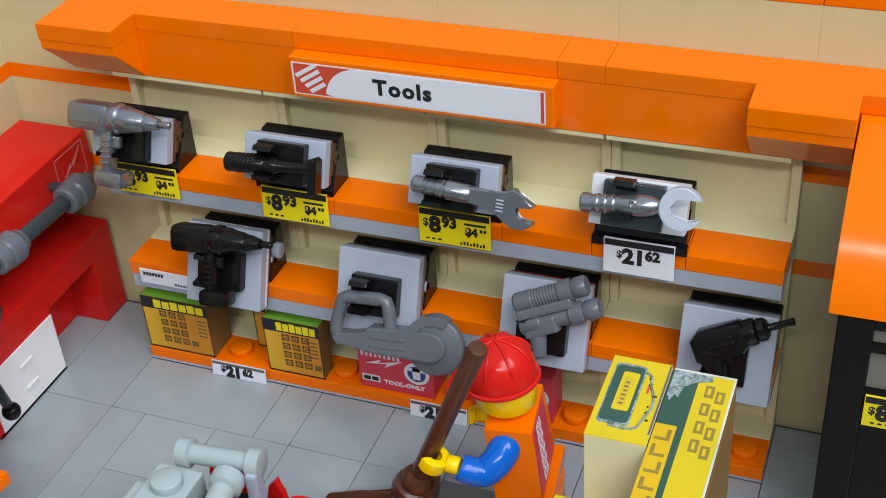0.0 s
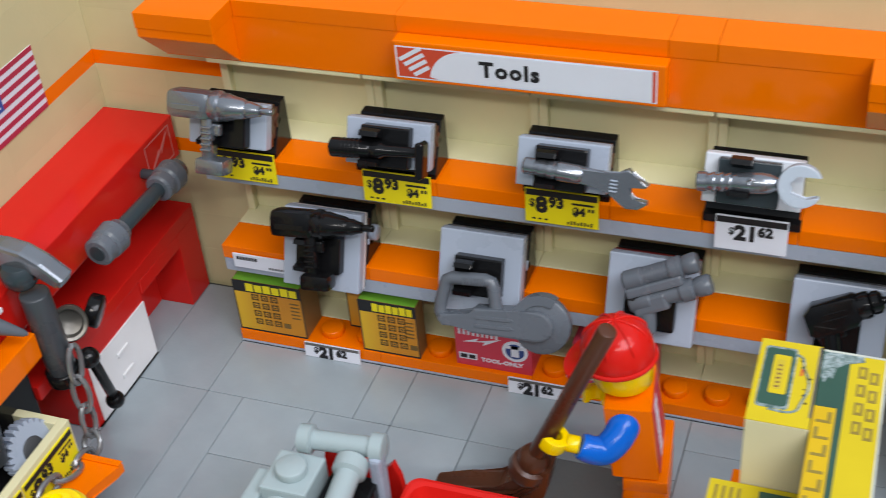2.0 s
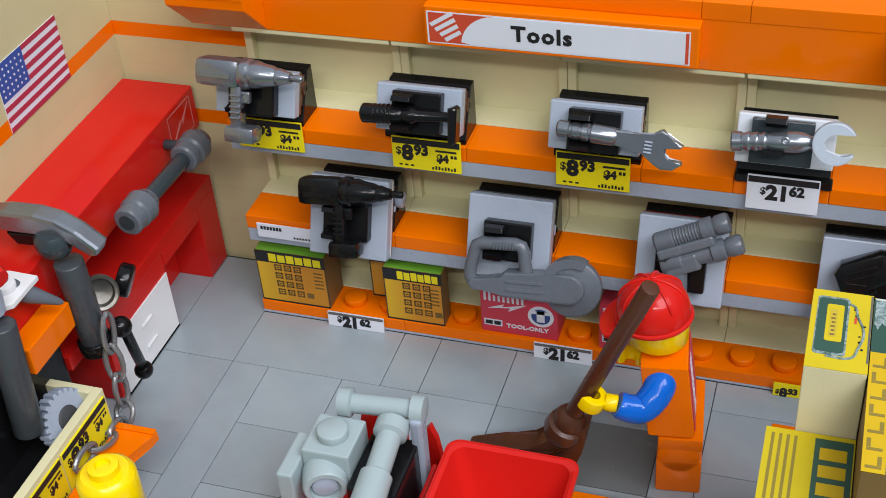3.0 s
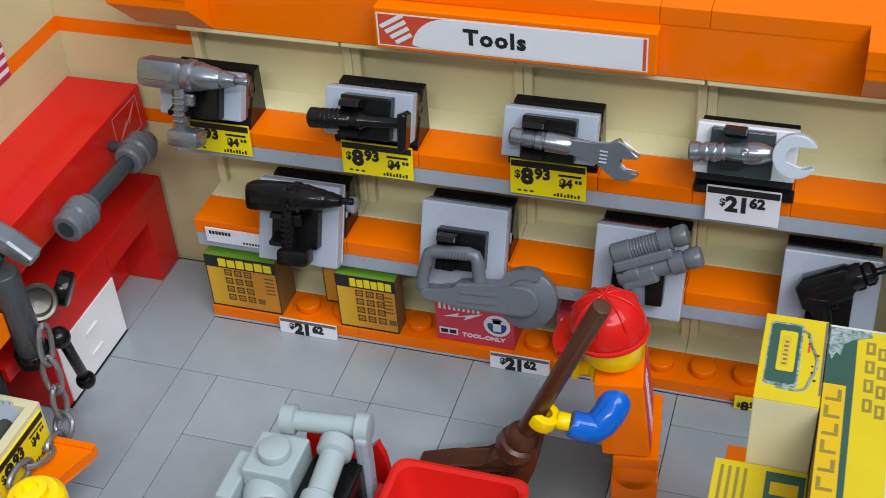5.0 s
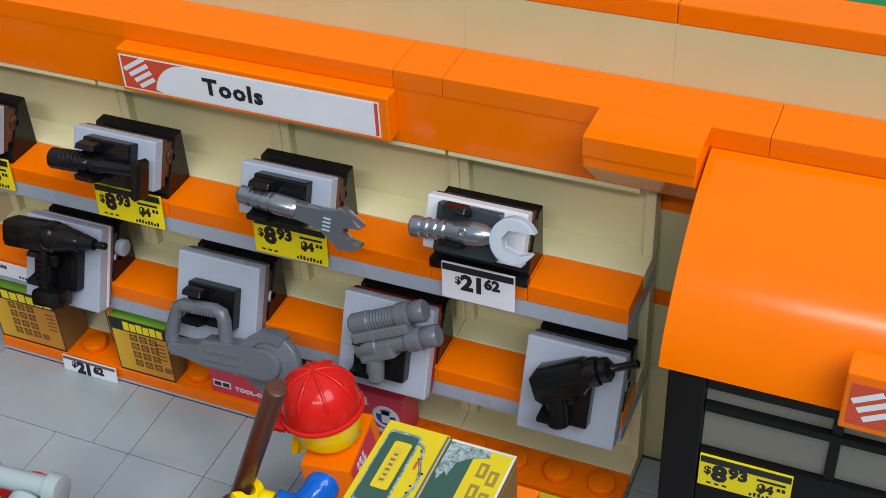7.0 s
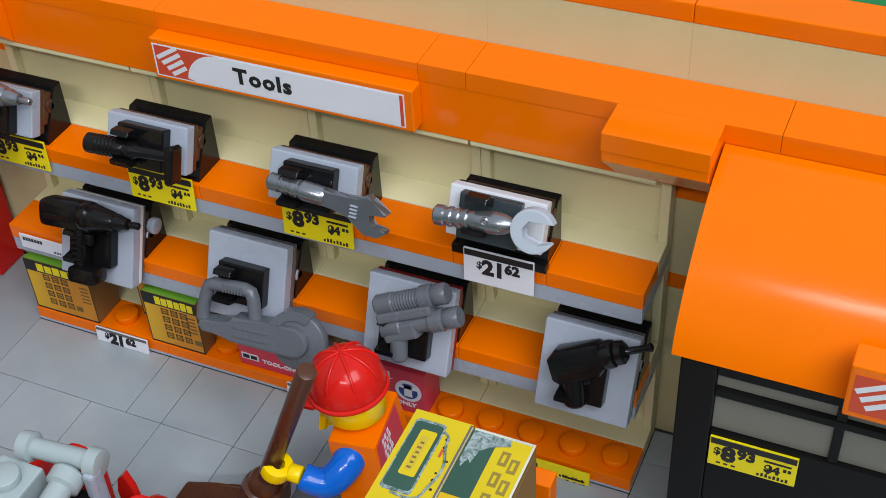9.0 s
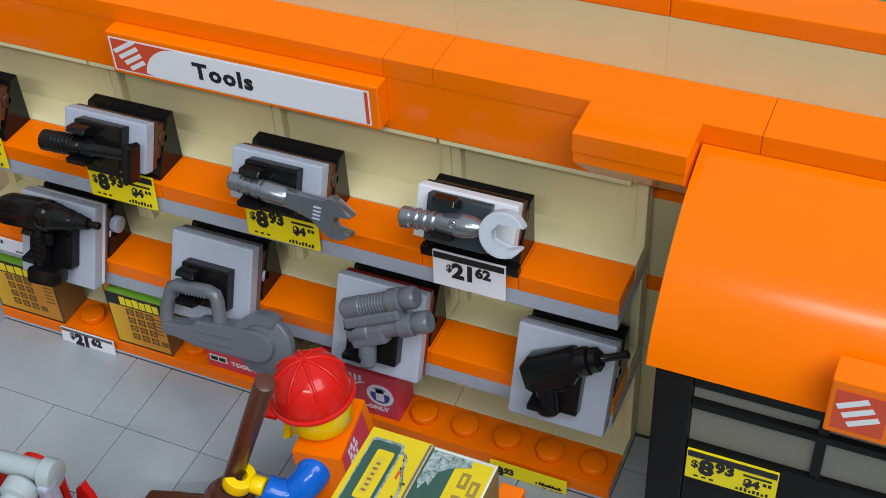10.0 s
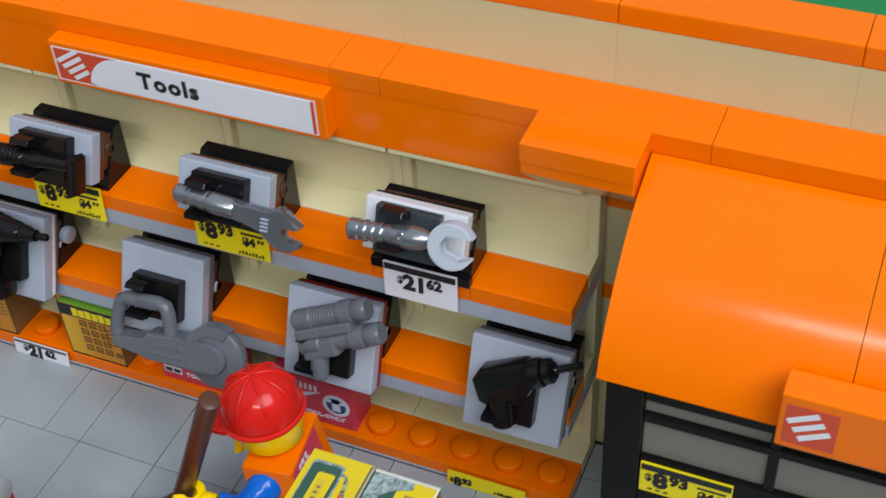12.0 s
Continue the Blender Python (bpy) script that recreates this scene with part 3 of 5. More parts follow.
def nailer(m):
    t = tool("twin_barrel_nailer", m @ Matrix.Translation((0.28, 0.60, 0)) @ Matrix.Rotation(radians(24), 4, "Z") @ Matrix.Scale(0.93, 4), "dark grey toy nail gun with two barrels, tilted upward")
    w = 0.58
    for v, u0, u1 in ((0.26, -0.84, 0.98), (-0.32, -0.86, 1.12)):
        b = part("barrel", lathe((u0, v, w), (u1, v, w), [(0, 0.20), (0.03, 0.245), (0.25, 0.25), (0.27, 0.215), (0.62, 0.215), (0.64, 0.27), (0.78, 0.27), (0.80, 0.20), (0.84, 0.245), (0.97, 0.25), (1, 0.21)], 20), DARK_GREY, t, smooth=True)
        if v > 0:
            ribs = bmesh.new()
            for k in range(9):
                rod((-0.34 + 0.075 * k, v, w), (-0.30 + 0.075 * k, v, w), 0.236, 18, ribs, 0.012)
            part("ribs", ribs, DARK_GREY, b, smooth=True)
    part("frame", box(-0.84, 0.55, -0.14, 0.10, w - 0.2, w + 0.24, 0.06), DARK_GREY, t)
    part("receiver", box(-0.80, 0.05, -0.62, -0.2, w - 0.2, w + 0.22, 0.08), DARK_GREY, t)
    part("grip", lathe((-0.52, -0.55, w), (-0.70, -1.10, w), [(0, 0.2), (0.1, 0.21), (0.9, 0.2), (1, 0.15)], 16), DARK_GREY, t, smooth=True)


def hand_drill(m):
    t = tool("hand_drill", m @ Matrix.Translation((0.06, 0.34, 0)) @ Matrix.Rotation(radians(25), 4, "Z") @ Matrix.Scale(0.90, 4), "black toy hand drill with a long bit, tilted upward")
    v, w = 0.16, 0.52
    part("body", prism([(-0.74, v - 0.28), (-0.58, v - 0.42), (0.38, v - 0.36), (0.52, v - 0.22), (0.52, v + 0.32), (0.42, v + 0.38), (-0.52, v + 0.40), (-0.74, v + 0.22)], w - 0.3, w + 0.3, None, 0.10), BLACK, t, smooth=True)
    for k in range(2):
        part("side_rib", box(-0.36, 0.24, v - 0.06 + 0.15 * k, v + 0.0 + 0.15 * k, w + 0.27, w + 0.325, 0.02), BLACK, t)
    part("collar", lathe((0.48, v + 0.04, w), (1.06, v + 0.04, w), [(0, 0.31), (0.3, 0.33), (0.48, 0.31), (0.52, 0.24), (0.6, 0.28), (0.85, 0.27), (1, 0.17)], 20), BLACK, t, smooth=True)
    part("bit", lathe((1.04, v + 0.04, w), (1.66, v + 0.04, w), [(0, 0.12), (0.1, 0.085), (0.8, 0.085), (0.86, 0.10), (0.96, 0.10), (1, 0.06)], 12), BLACK, t, smooth=True)
    part("grip", lathe((-0.32, v - 0.3, w), (-0.48, v - 1.02, w), [(0, 0.25), (0.1, 0.255), (0.93, 0.245), (1, 0.19)], 18), BLACK, t, smooth=True)
    part("trigger", box(-0.14, 0.06, v - 0.56, v - 0.32, w - 0.09, w + 0.09, 0.05), BLACK, t)


cordless(m_u1 @ Matrix.Translation((0.30, 0.0, 0)), SILVER, "shiny silver toy cordless drill held by its handle in a clip")
cordless(m_l1 @ Matrix.Translation((0.45, 0.30, 0)) @ Matrix.Rotation(radians(3.5), 4, "Z"), BLACK, "black toy cordless drill held by its handle in a clip")
hammer(m_u2 @ Matrix.Translation((0.16, -0.10, 0)) @ Matrix.Rotation(radians(4), 4, "Z"))
wrench_adjustable(m_u3)
wrench_open(m_u4)
disc_saw(m_l2)
nailer(m_l3)
hand_drill(m_l4)


# ---- price tags ----
def tag(m, wide, high, mat, big, small, label, cents_bars=True, header_bar=True):
    """A card with a dark header bar, a price and small print bars; m is its lower left corner, y up, z out."""
    t = thing("price_tag", m.translation, label, "price tag", "price tags in the shop")
    part("card", turned(box(0, wide, 0, high, 0, 0.045, 0.008), m), mat, t)
    n = m @ Matrix.Translation((0, 0, 0.046))
    if big and header_bar:
        patch("header_bar", 0.02, wide - 0.02, high - 0.17, high - 0.02, n, INK, t, 0.006)
    elif not big:
        bars = bmesh.new()
        for i in range(7):
            box(0.10 + 0.085 * i, 0.165 + 0.085 * i, high - 0.17, high - 0.07, 0, 0.006, 0, bm=bars)
            box(wide - 0.72 + 0.08 * i, wide - 0.67 + 0.08 * i, 0.06, 0.12, 0, 0.006, 0, bm=bars)
        part("small_print", turned(bars, n), INK, t)
    if big and high < 0.6 and len(big) == 2:
        patch("header_bar", 0.02, wide - 0.02, high - 0.09, high - 0.01, n, INK_GREY, t, 0.006)
        letters("$", 0.54 * high, n @ Matrix.Translation((0.17 * wide, 0.36 * high, 0)), INK, t, 0.012)
        letters(big, 0.98 * high, n @ Matrix.Translation((0.27 * wide, 0.09 * high, 0)), INK, t, 0.032)
        letters(small, 0.66 * high, n @ Matrix.Translation((0.575 * wide, 0.31 * high, 0)), INK, t, 0.02)
    elif big:
        k = min(wide / 1.85, high / 0.62)
        letters("$", 0.30 * k, n @ Matrix.Translation((0.10 * k if len(big) == 1 else 0.34 * k, high - (0.50 if len(big) == 1 else 0.55) * k, 0)), INK, t, 0.006)
        letters(big, 0.60 * k, n @ Matrix.Translation((0.27 * k if len(big) == 1 else 0.50 * k, high - (0.64 if len(big) == 1 else 0.69) * k, 0)), INK, t, 0.032 * k)
        letters(small, 0.39 * k, n @ Matrix.Translation((0.60 * k if len(big) == 1 else 1.09 * k, high - (0.47 if len(big) == 1 else 0.52) * k, 0)), INK, t, 0.022 * k)
    if mat is CARD_YELLOW and cents_bars:
        bars = bmesh.new()
        box(wide - 0.60, wide - 0.10, high - 0.30, high - 0.25, 0, 0.006, 0, bm=bars)
        for i in range(2):
            x = wide - 0.24 + 0.085 * i
            box(x, x + 0.06, high - 0.44, high - 0.36, 0, 0.006, 0, bm=bars)
        letters("$4", 0.27, n @ Matrix.Translation((wide - 0.58, high - 0.55, 0)), INK, t, 0.016)
        for i in range(8):
            box(wide - 0.70 + 0.075 * i, wide - 0.655 + 0.075 * i, 0.05, 0.05 + (0.09 if i % 3 else 0.06), 0, 0.006, 0, bm=bars)
        for i in range(3):
            box(0.16 + 0.14 * i, 0.24 + 0.14 * i, 0.08, 0.12, 0, 0.006, 0, bm=bars)
        part("small_print", turned(bars, n), INK, t)


def tilt(x, y, z, rx, rz=0.0):
    return Matrix.Translation((x, y, z)) @ Matrix.Rotation(radians(rz), 4, "Z") @ Matrix.Rotation(radians(rx), 4, "X")


YT = "yellow printed shelf price tag stuck to the shelf edge"
WT = "white printed shelf price tag stuck to the shelf edge"
tag(tilt(0.32, -0.06, 5.40, 88), 1.68, 0.80, CARD_YELLOW, "8", "93", YT)
tag(tilt(4.24, -0.09, 5.34, 86), 1.66, 0.82, CARD_YELLOW, "8", "93", YT)
tag(tilt(8.12, -0.09, 5.39, 86), 1.66, 0.86, CARD_YELLOW, "8", "93", YT)
tag(tilt(12.30, -0.13, 5.40, 87), 1.50, 0.84, CARD_WHITE, "21", "62", WT)
tag(tilt(1.92, -0.10, 0.006, 84), 1.55, 0.44, CARD_WHITE, "21", "62", "white printed price tag leaning against the base plate", header_bar=False)
tag(tilt(7.46, -0.10, 0.006, 84), 1.48, 0.46, CARD_WHITE, "21", "62", "white printed price tag leaning against the base plate", header_bar=False)
tag(tilt(13.32, -0.10, 0.006, 84), 1.78, 0.36, CARD_YELLOW, "8", "93", "yellow printed price tag leaning against the base plate", header_bar=False)
tag(tilt(0.32, -0.035, 2.63, 90), 1.70, 0.42, CARD_WHITE, "", "", "white printed label strip on the shelf edge")


# ---- boxes on the base plate ----
def amber_box(x0, x1, y0, y1, z0, z1, label, striped=True):
    b = thing("tool_box_carton", ((x0 + x1) / 2, (y0 + y1) / 2, z0), label, "carton", "cartons under the shelves")
    body = part("body", box(x0, x1, y0, y1, z0, z1, 0.02), CARD_BROWN, b)
    n = front(x0, y0 - 0.001, z0)
    w, h = x1 - x0, z1 - z0
    patch("front_print", 0.0, w, 0.0, h, n, AMBER_FADE if striped else CARD_AMBER, body, 0.008)
    patch("dark_band", 0.0, w, h - 0.36, h, n, INK, body, 0.012)
    patch("dark_band", 0.0, w, 0.0, 0.05, n, INK, body, 0.012)
    patch("dark_edge", 0.0, 0.03, 0.05, h - 0.36, n, INK_BROWN, body, 0.014)
    patch("dark_edge", w - 0.03, w, 0.05, h - 0.36, n, INK_BROWN, body, 0.014)
    step = (w - 0.45) / 6
    for i in range(6):
        patch("brand_bar", 0.38 + step * i, 0.38 + step * (i + 0.84), h - 0.31, h - 0.06 - 0.02 * (i % 2), n, CARD_YELLOW, body, 0.02)
    g = bmesh.new()
    for i in range(3):
        for j in range(4):
            a, c = 0.50 + 0.27 * i, 0.26 + 0.27 * j
            for q in ((a, a + 0.2, c, c + 0.04), (a, a + 0.2, c + 0.15, c + 0.19), (a, a + 0.04, c, c + 0.19), (a + 0.16, a + 0.2, c, c + 0.19), (a + 0.06, a + 0.14, c + 0.07, c + 0.11)):
                box(q[0], q[1], q[2], q[3], 0.01, 0.016, 0, g)
    box(1.31, 1.5, 0.26, 0.42, 0.01, 0.016, 0, g)
    for j in range(5):
        box(w - 0.35, w - 0.1, h - 0.55 - 0.12 * j, h - 0.51 - 0.12 * j, 0.01, 0.016, 0, g)
    part("picture_grid", turned(g, n), INK_UMBER, body)
    part("top_print", box(x0 + 0.03, x1 - 0.02, y0 + 0.015, y1 - 0.02, z1, z1 + 0.010, 0), CARD_GREEN, body)


amber_box(2.97, 4.6, 0.62, 0.98, 0.61, 2.12, "amber printed tool carton behind another one on the base plate", False)
amber_box(0.03, 1.96, 0.06, 0.98, 0.404, 2.06, "amber printed tool carton with a green lid on the base plate")
amber_box(3.55, 5.10, 0.06, 0.56, 0.404, 2.08, "amber printed tool carton with a green lid on the base plate")


def red_box(x0, x1, y0, y1, z0, z1):
    b = thing("red_tool_carton", ((x0 + x1) / 2, (y0 + y1) / 2, z0), "red printed tool carton standing on the orange base plate", "carton", "cartons under the shelves")
    body = part("body", box(x0, x1, y0, y1, z0, z1, 0.02), CARD_RED, b)
    n = front(x0, y0 - 0.001, z0)
    w = x1 - x0
    g = bmesh.new()
    for i in range(9):
        box(0.10 + 0.12 * i, 0.16 + 0.12 * i, 1.02, 1.30 - (0.1 if i > 1 else 0), 0, 0.012, 0, g)
    prism([(0.2, 0.78), (0.62, 0.95), (0.55, 0.84), (1.2, 1.02), (0.72, 0.74), (0.78, 0.86)], 0, 0.012, None, 0, g)
    box(0.08, 0.55, 0.22, 0.42, 0, 0.010, 0, g)
    part("white_marks", turned(g, n), CARD_WHITE, body)
    patch("label_bar", 0.12, 0.30, 0.26, 0.38, n, INK, body, 0.016)
    patch("label_bar", 0.34, 0.51, 0.26, 0.38, n, INK, body, 0.016)
    letters("TOOL-ONLY", 0.17, n @ Matrix.Translation((0.66, 0.22, 0.004)), CARD_WHITE, body, 0.006, squeeze=1.1)
    part("round_badge", prism(arc(w - 0.42, 0.72, 0.33, 0, 345, 23), 0, 0.012, n, 0), CARD_WHITE, body)
    badge = prism(arc(w - 0.42, 0.72, 0.24, 0, 345, 23), 0.012, 0.016, n, 0)
    part("badge_picture", badge, NAVY, body)
    g2 = bmesh.new()
    box(w - 0.52, w - 0.32, 0.55, 0.9, 0.016, 0.020, 0, g2)
    box(w - 0.66, w - 0.2, 0.80, 0.9, 0.016, 0.020, 0, g2)
    part("badge_tool", turned(g2, n), CARD_WHITE, body)


red_box(6.05, 8.02, 0.14, 0.95, 0.404, 1.76)
red_box(9.06, 11.04, 0.14, 0.95, 0.404, 1.76)


# ---- red workbench and chest against the side wall ----
def workbench():
    b = thing("workbench", (-3, 0, 0), "red brick-built workbench with a white drawer front", "workbench")
    part("worktop", box(-3.99, -2.0, -5.5, 1.985, 2.40, 2.80, 0.025), RED, b)
    part("leg", box(-3.99, -2.0, 1.0, 1.985, 0.004, 2.396, 0.03), RED, b)
    part("crossbeam", box(-3.99, -2.0, -1.0, 0.996, 2.0, 2.396, 0.02), RED, b)
    part("back_board", box(-3.99, -3.0, -1.0, 0.996, 0.004, 1.996, 0.02), RED, b)
    part("cabinet", box(-3.99, -2.04, -4.0, -1.004, 0.004, 2.396, 0.03), RED, b)
    d = part("drawer_front", box(-2.04, -2.0, -3.72, -1.04, 0.06, 1.80, 0.02), WHITE, b, "white printed drawer front")
    part("plinth", box(-2.04, -1.99, -3.9, -1.02, 0.004, 0.03, 0.004), BLACK, b)
    for z in (0.52, 1.20):
        part("drawer_handle", box(-2.0, -1.95, -2.62, -2.12, z, z + 0.11, 0.03), WHITE, d)


workbench()


def chest():
    c = thing("tool_chest", (-3, 0, 2.8), "long red tool chest fixed to the wall over the workbench", "tool chest")
    part("body", box(-3.99, -1.98, -9.0, 1.985, 4.40, 5.60, 0.04), RED, c)
    part("back_board", box(-3.99, -3.6, -9.0, 1.985, 2.804, 4.396, 0.02), RED, c)
    m = Matrix.Translation((-1.979, 0.52, 4.54)) @ Matrix(((0, 0, 1, 0), (1, 0, 0, 0), (0, 1, 0, 0), (0, 0, 0, 1)))
    g = bmesh.new()
    for q in ((0.0, 1.2, 0.90, 0.92), (0.0, 1.2, 0.0, 0.02), (0.0, 0.02, 0.0, 0.92), (1.18, 1.2, 0.0, 0.92)):
        box(q[0], q[1], q[2], q[3], 0, 0.008, 0, g)
    prism([(0.1, 0.12), (0.60, 0.54), (0.54, 0.40), (1.1, 0.82), (0.68, 0.36), (0.72, 0.50)], 0, 0.008, None, 0, g)
    part("sticker_lines", turned(g, m), STICKER, c)


chest()


def bar_spanner():
    s = thing("socket_bar", (-1.2, -1.3, 5.0), "dark grey toy socket bar with thick round ends", "toy tool")
    a, b = Vector((-1.2, -2.92, 5.06)), Vector((-1.2, 0.38, 4.93))
    part("shaft", rod(a, b, 0.20, 18), STEEL, s, smooth=True)
    d = (b - a).normalized()
    for p, q in ((a - d * 0.25, a + d * 0.75), (b - d * 0.75, b + d * 0.25)):
        part("socket", lathe(p, q, [(0, 0.30), (0.05, 0.36), (0.3, 0.37), (0.34, 0.34), (0.4, 0.40), (0.75, 0.42), (0.8, 0.36), (1, 0.30)], 22), DARK_GREY, s, smooth=True)
    part("bore", rod(a - d * 0.27, a - d * 0.2, 0.20, 18, e=0.01), STEEL, s)
    part("mount", rod((-1.985, 0.2, 4.94), (-1.36, 0.2, 4.94), 0.14, 14), STEEL, s, smooth=True)


bar_spanner()


def flag():
    f = thing("wall_flag", (WALL_X, -1.4, 6.8), "printed stars and stripes sticker on the tan wall", "flag")
    m = Matrix.Translation((WALL_X + 0.004, -2.68, 6.83)) @ Matrix(((0, 0, 1, 0), (1, 0, 0, 0), (0, 1, 0, 0), (0, 0, 0, 1)))
    w, h = 2.6, 1.68
    part("sheet", turned(box(0, w, 0, h, 0, 0.02, 0), m), CARD_WHITE, f)
    for i in range(7):
        part("stripe", turned(box(0, w, h / 13 * 2 * i, h / 13 * (2 * i + 1), 0.02, 0.026, 0), m), CRIMSON, f)
    k = part("canton", turned(box(0, w * 0.42, h * 6 / 13, h, 0.02, 0.032, 0), m), FLAG_BLUE, f)
    g = bmesh.new()
    for i in range(6):
        for j in range(5):
            box(0.09 + 0.17 * i, 0.14 + 0.17 * i, h * 6 / 13 + 0.09 + 0.16 * j, h * 6 / 13 + 0.14 + 0.16 * j, 0.032, 0.036, 0, g)
    part("stars", turned(g, m), CARD_WHITE, k)


flag()


# ---- awning and black rack ----
def awning():
    a = thing("awning", (19, -0.5, 6.5), "curved glossy orange awning over a black display case", "awning")
    for x0, x1 in ((17.02, 20.985), (21.0, 24.96)):
        pts = [(0.98, 9.19), (0.63, 9.11), (0.23, 8.94), (-0.17, 8.7), (-0.52, 8.44), (-0.84, 8.14), (-1.14, 7.81), (-1.4, 7.47), (-1.62, 7.12), (-1.78, 6.78), (-1.86, 6.54)]
        back = [(pts[-1][0] + 0.18, pts[-1][1])] + [(y + 0.22, z - 0.22) for y, z in pts[-2:0:-1]] + [(pts[0][0], 8.8)]
        part("awning_shell", prism(pts + back, x0, x1, YZ, 0.02), ORANGE, a, smooth=True)
    part("sign_panel", box(20.05, 22.4, -2.30, -1.72, 6.62, 7.80, 0.04), ORANGE, a)
    n = front(20.15, -2.303, 6.76)
    p = patch("logo_panel", 0, 0.8, 0, 0.86, n, LOGO_RED, a, 0.01)
    g = bmesh.new()
    for k in range(3):
        box(-0.26, 0.26, 0.2 - 0.2 * k, 0.31 - 0.2 * k, 0.01, 0.016, 0, g)
    part("logo_mark", turned(g, n @ Matrix.Translation((0.4, 0.4, 0)) @ Matrix.Rotation(radians(30), 4, "Z")), CARD_WHITE, a)


awning()


def rack():
    r = thing("display_case", (19.5, -1, 0), "black brick-built display case with open frames", "display case")
    part("post", box(17.2, 17.86, -1.86, -0.9, 0.004, 6.52, 0.03), CASE_BLACK, r)
    part("post", box(17.2, 17.84, 1.1, 1.98, 0.004, 6.52, 0.03), CASE_BLACK, r)
    part("post", box(22.2, 22.8, -1.86, -0.9, 0.004, 6.52, 0.03), CASE_BLACK, r)
    for z0, z1 in ((6.30, 6.52), (5.76, 5.94), (2.9, 4.83), (0.004, 0.9)):
        part("rail", box(17.87, 22.19, -1.84, -1.68, z0, z1, 0.02), CASE_BLACK, r)
    # sheets added in the openings, coloured like the lit wall behind them
    for z0, z1 in ((4.84, 5.75), (5.95, 6.29)):
        part("pane", box(17.87, 22.19, -1.73, -1.68, z0, z1, 0.01), LIT_BACKING, r, "added grey-beige sheet coloured as the lit wall behind the frame")
    part("mullion", box(19.98, 20.16, -1.82, -1.74, 4.84, 6.29, 0.02), CASE_BLACK, r)
    part("panel", box(17.87, 22.19, -1.78, -1.68, 0.91, 2.89, 0.02), CASE_BLACK, r)
    part("roof_panel", box(17.87, 22.19, -1.66, 1.2, 6.2, 6.5, 0.02), CASE_BLACK, r)


rack()
tag(tilt(17.90, -1.85, 4.0, 90), 1.62, 0.76, CARD_YELLOW, "8", "93", "yellow printed price tag on the black display case")

# ---- figure, hat, broom ----
FX, FY = 11.07, -4.45  # before the whole is set down at SET
SET = (-0.14, 1.70, -0.70)


def smooth_line(points, steps=4):
    """More points along a line, rounded at its bends."""
    p = [Vector(q) for q in points]
    out = []
    for i in range(len(p) - 1):
        a, b, c, d = p[max(i - 1, 0)], p[i], p[i + 1], p[min(i + 2, len(p) - 1)]
        for k in range(steps):
            t = k / steps
            out.append(0.5 * (2 * b + (c - a) * t + (2 * a - 5 * b + 4 * c - d) * t * t + (3 * b - a - 3 * c + d) * t ** 3))
    return out + [p[-1]]


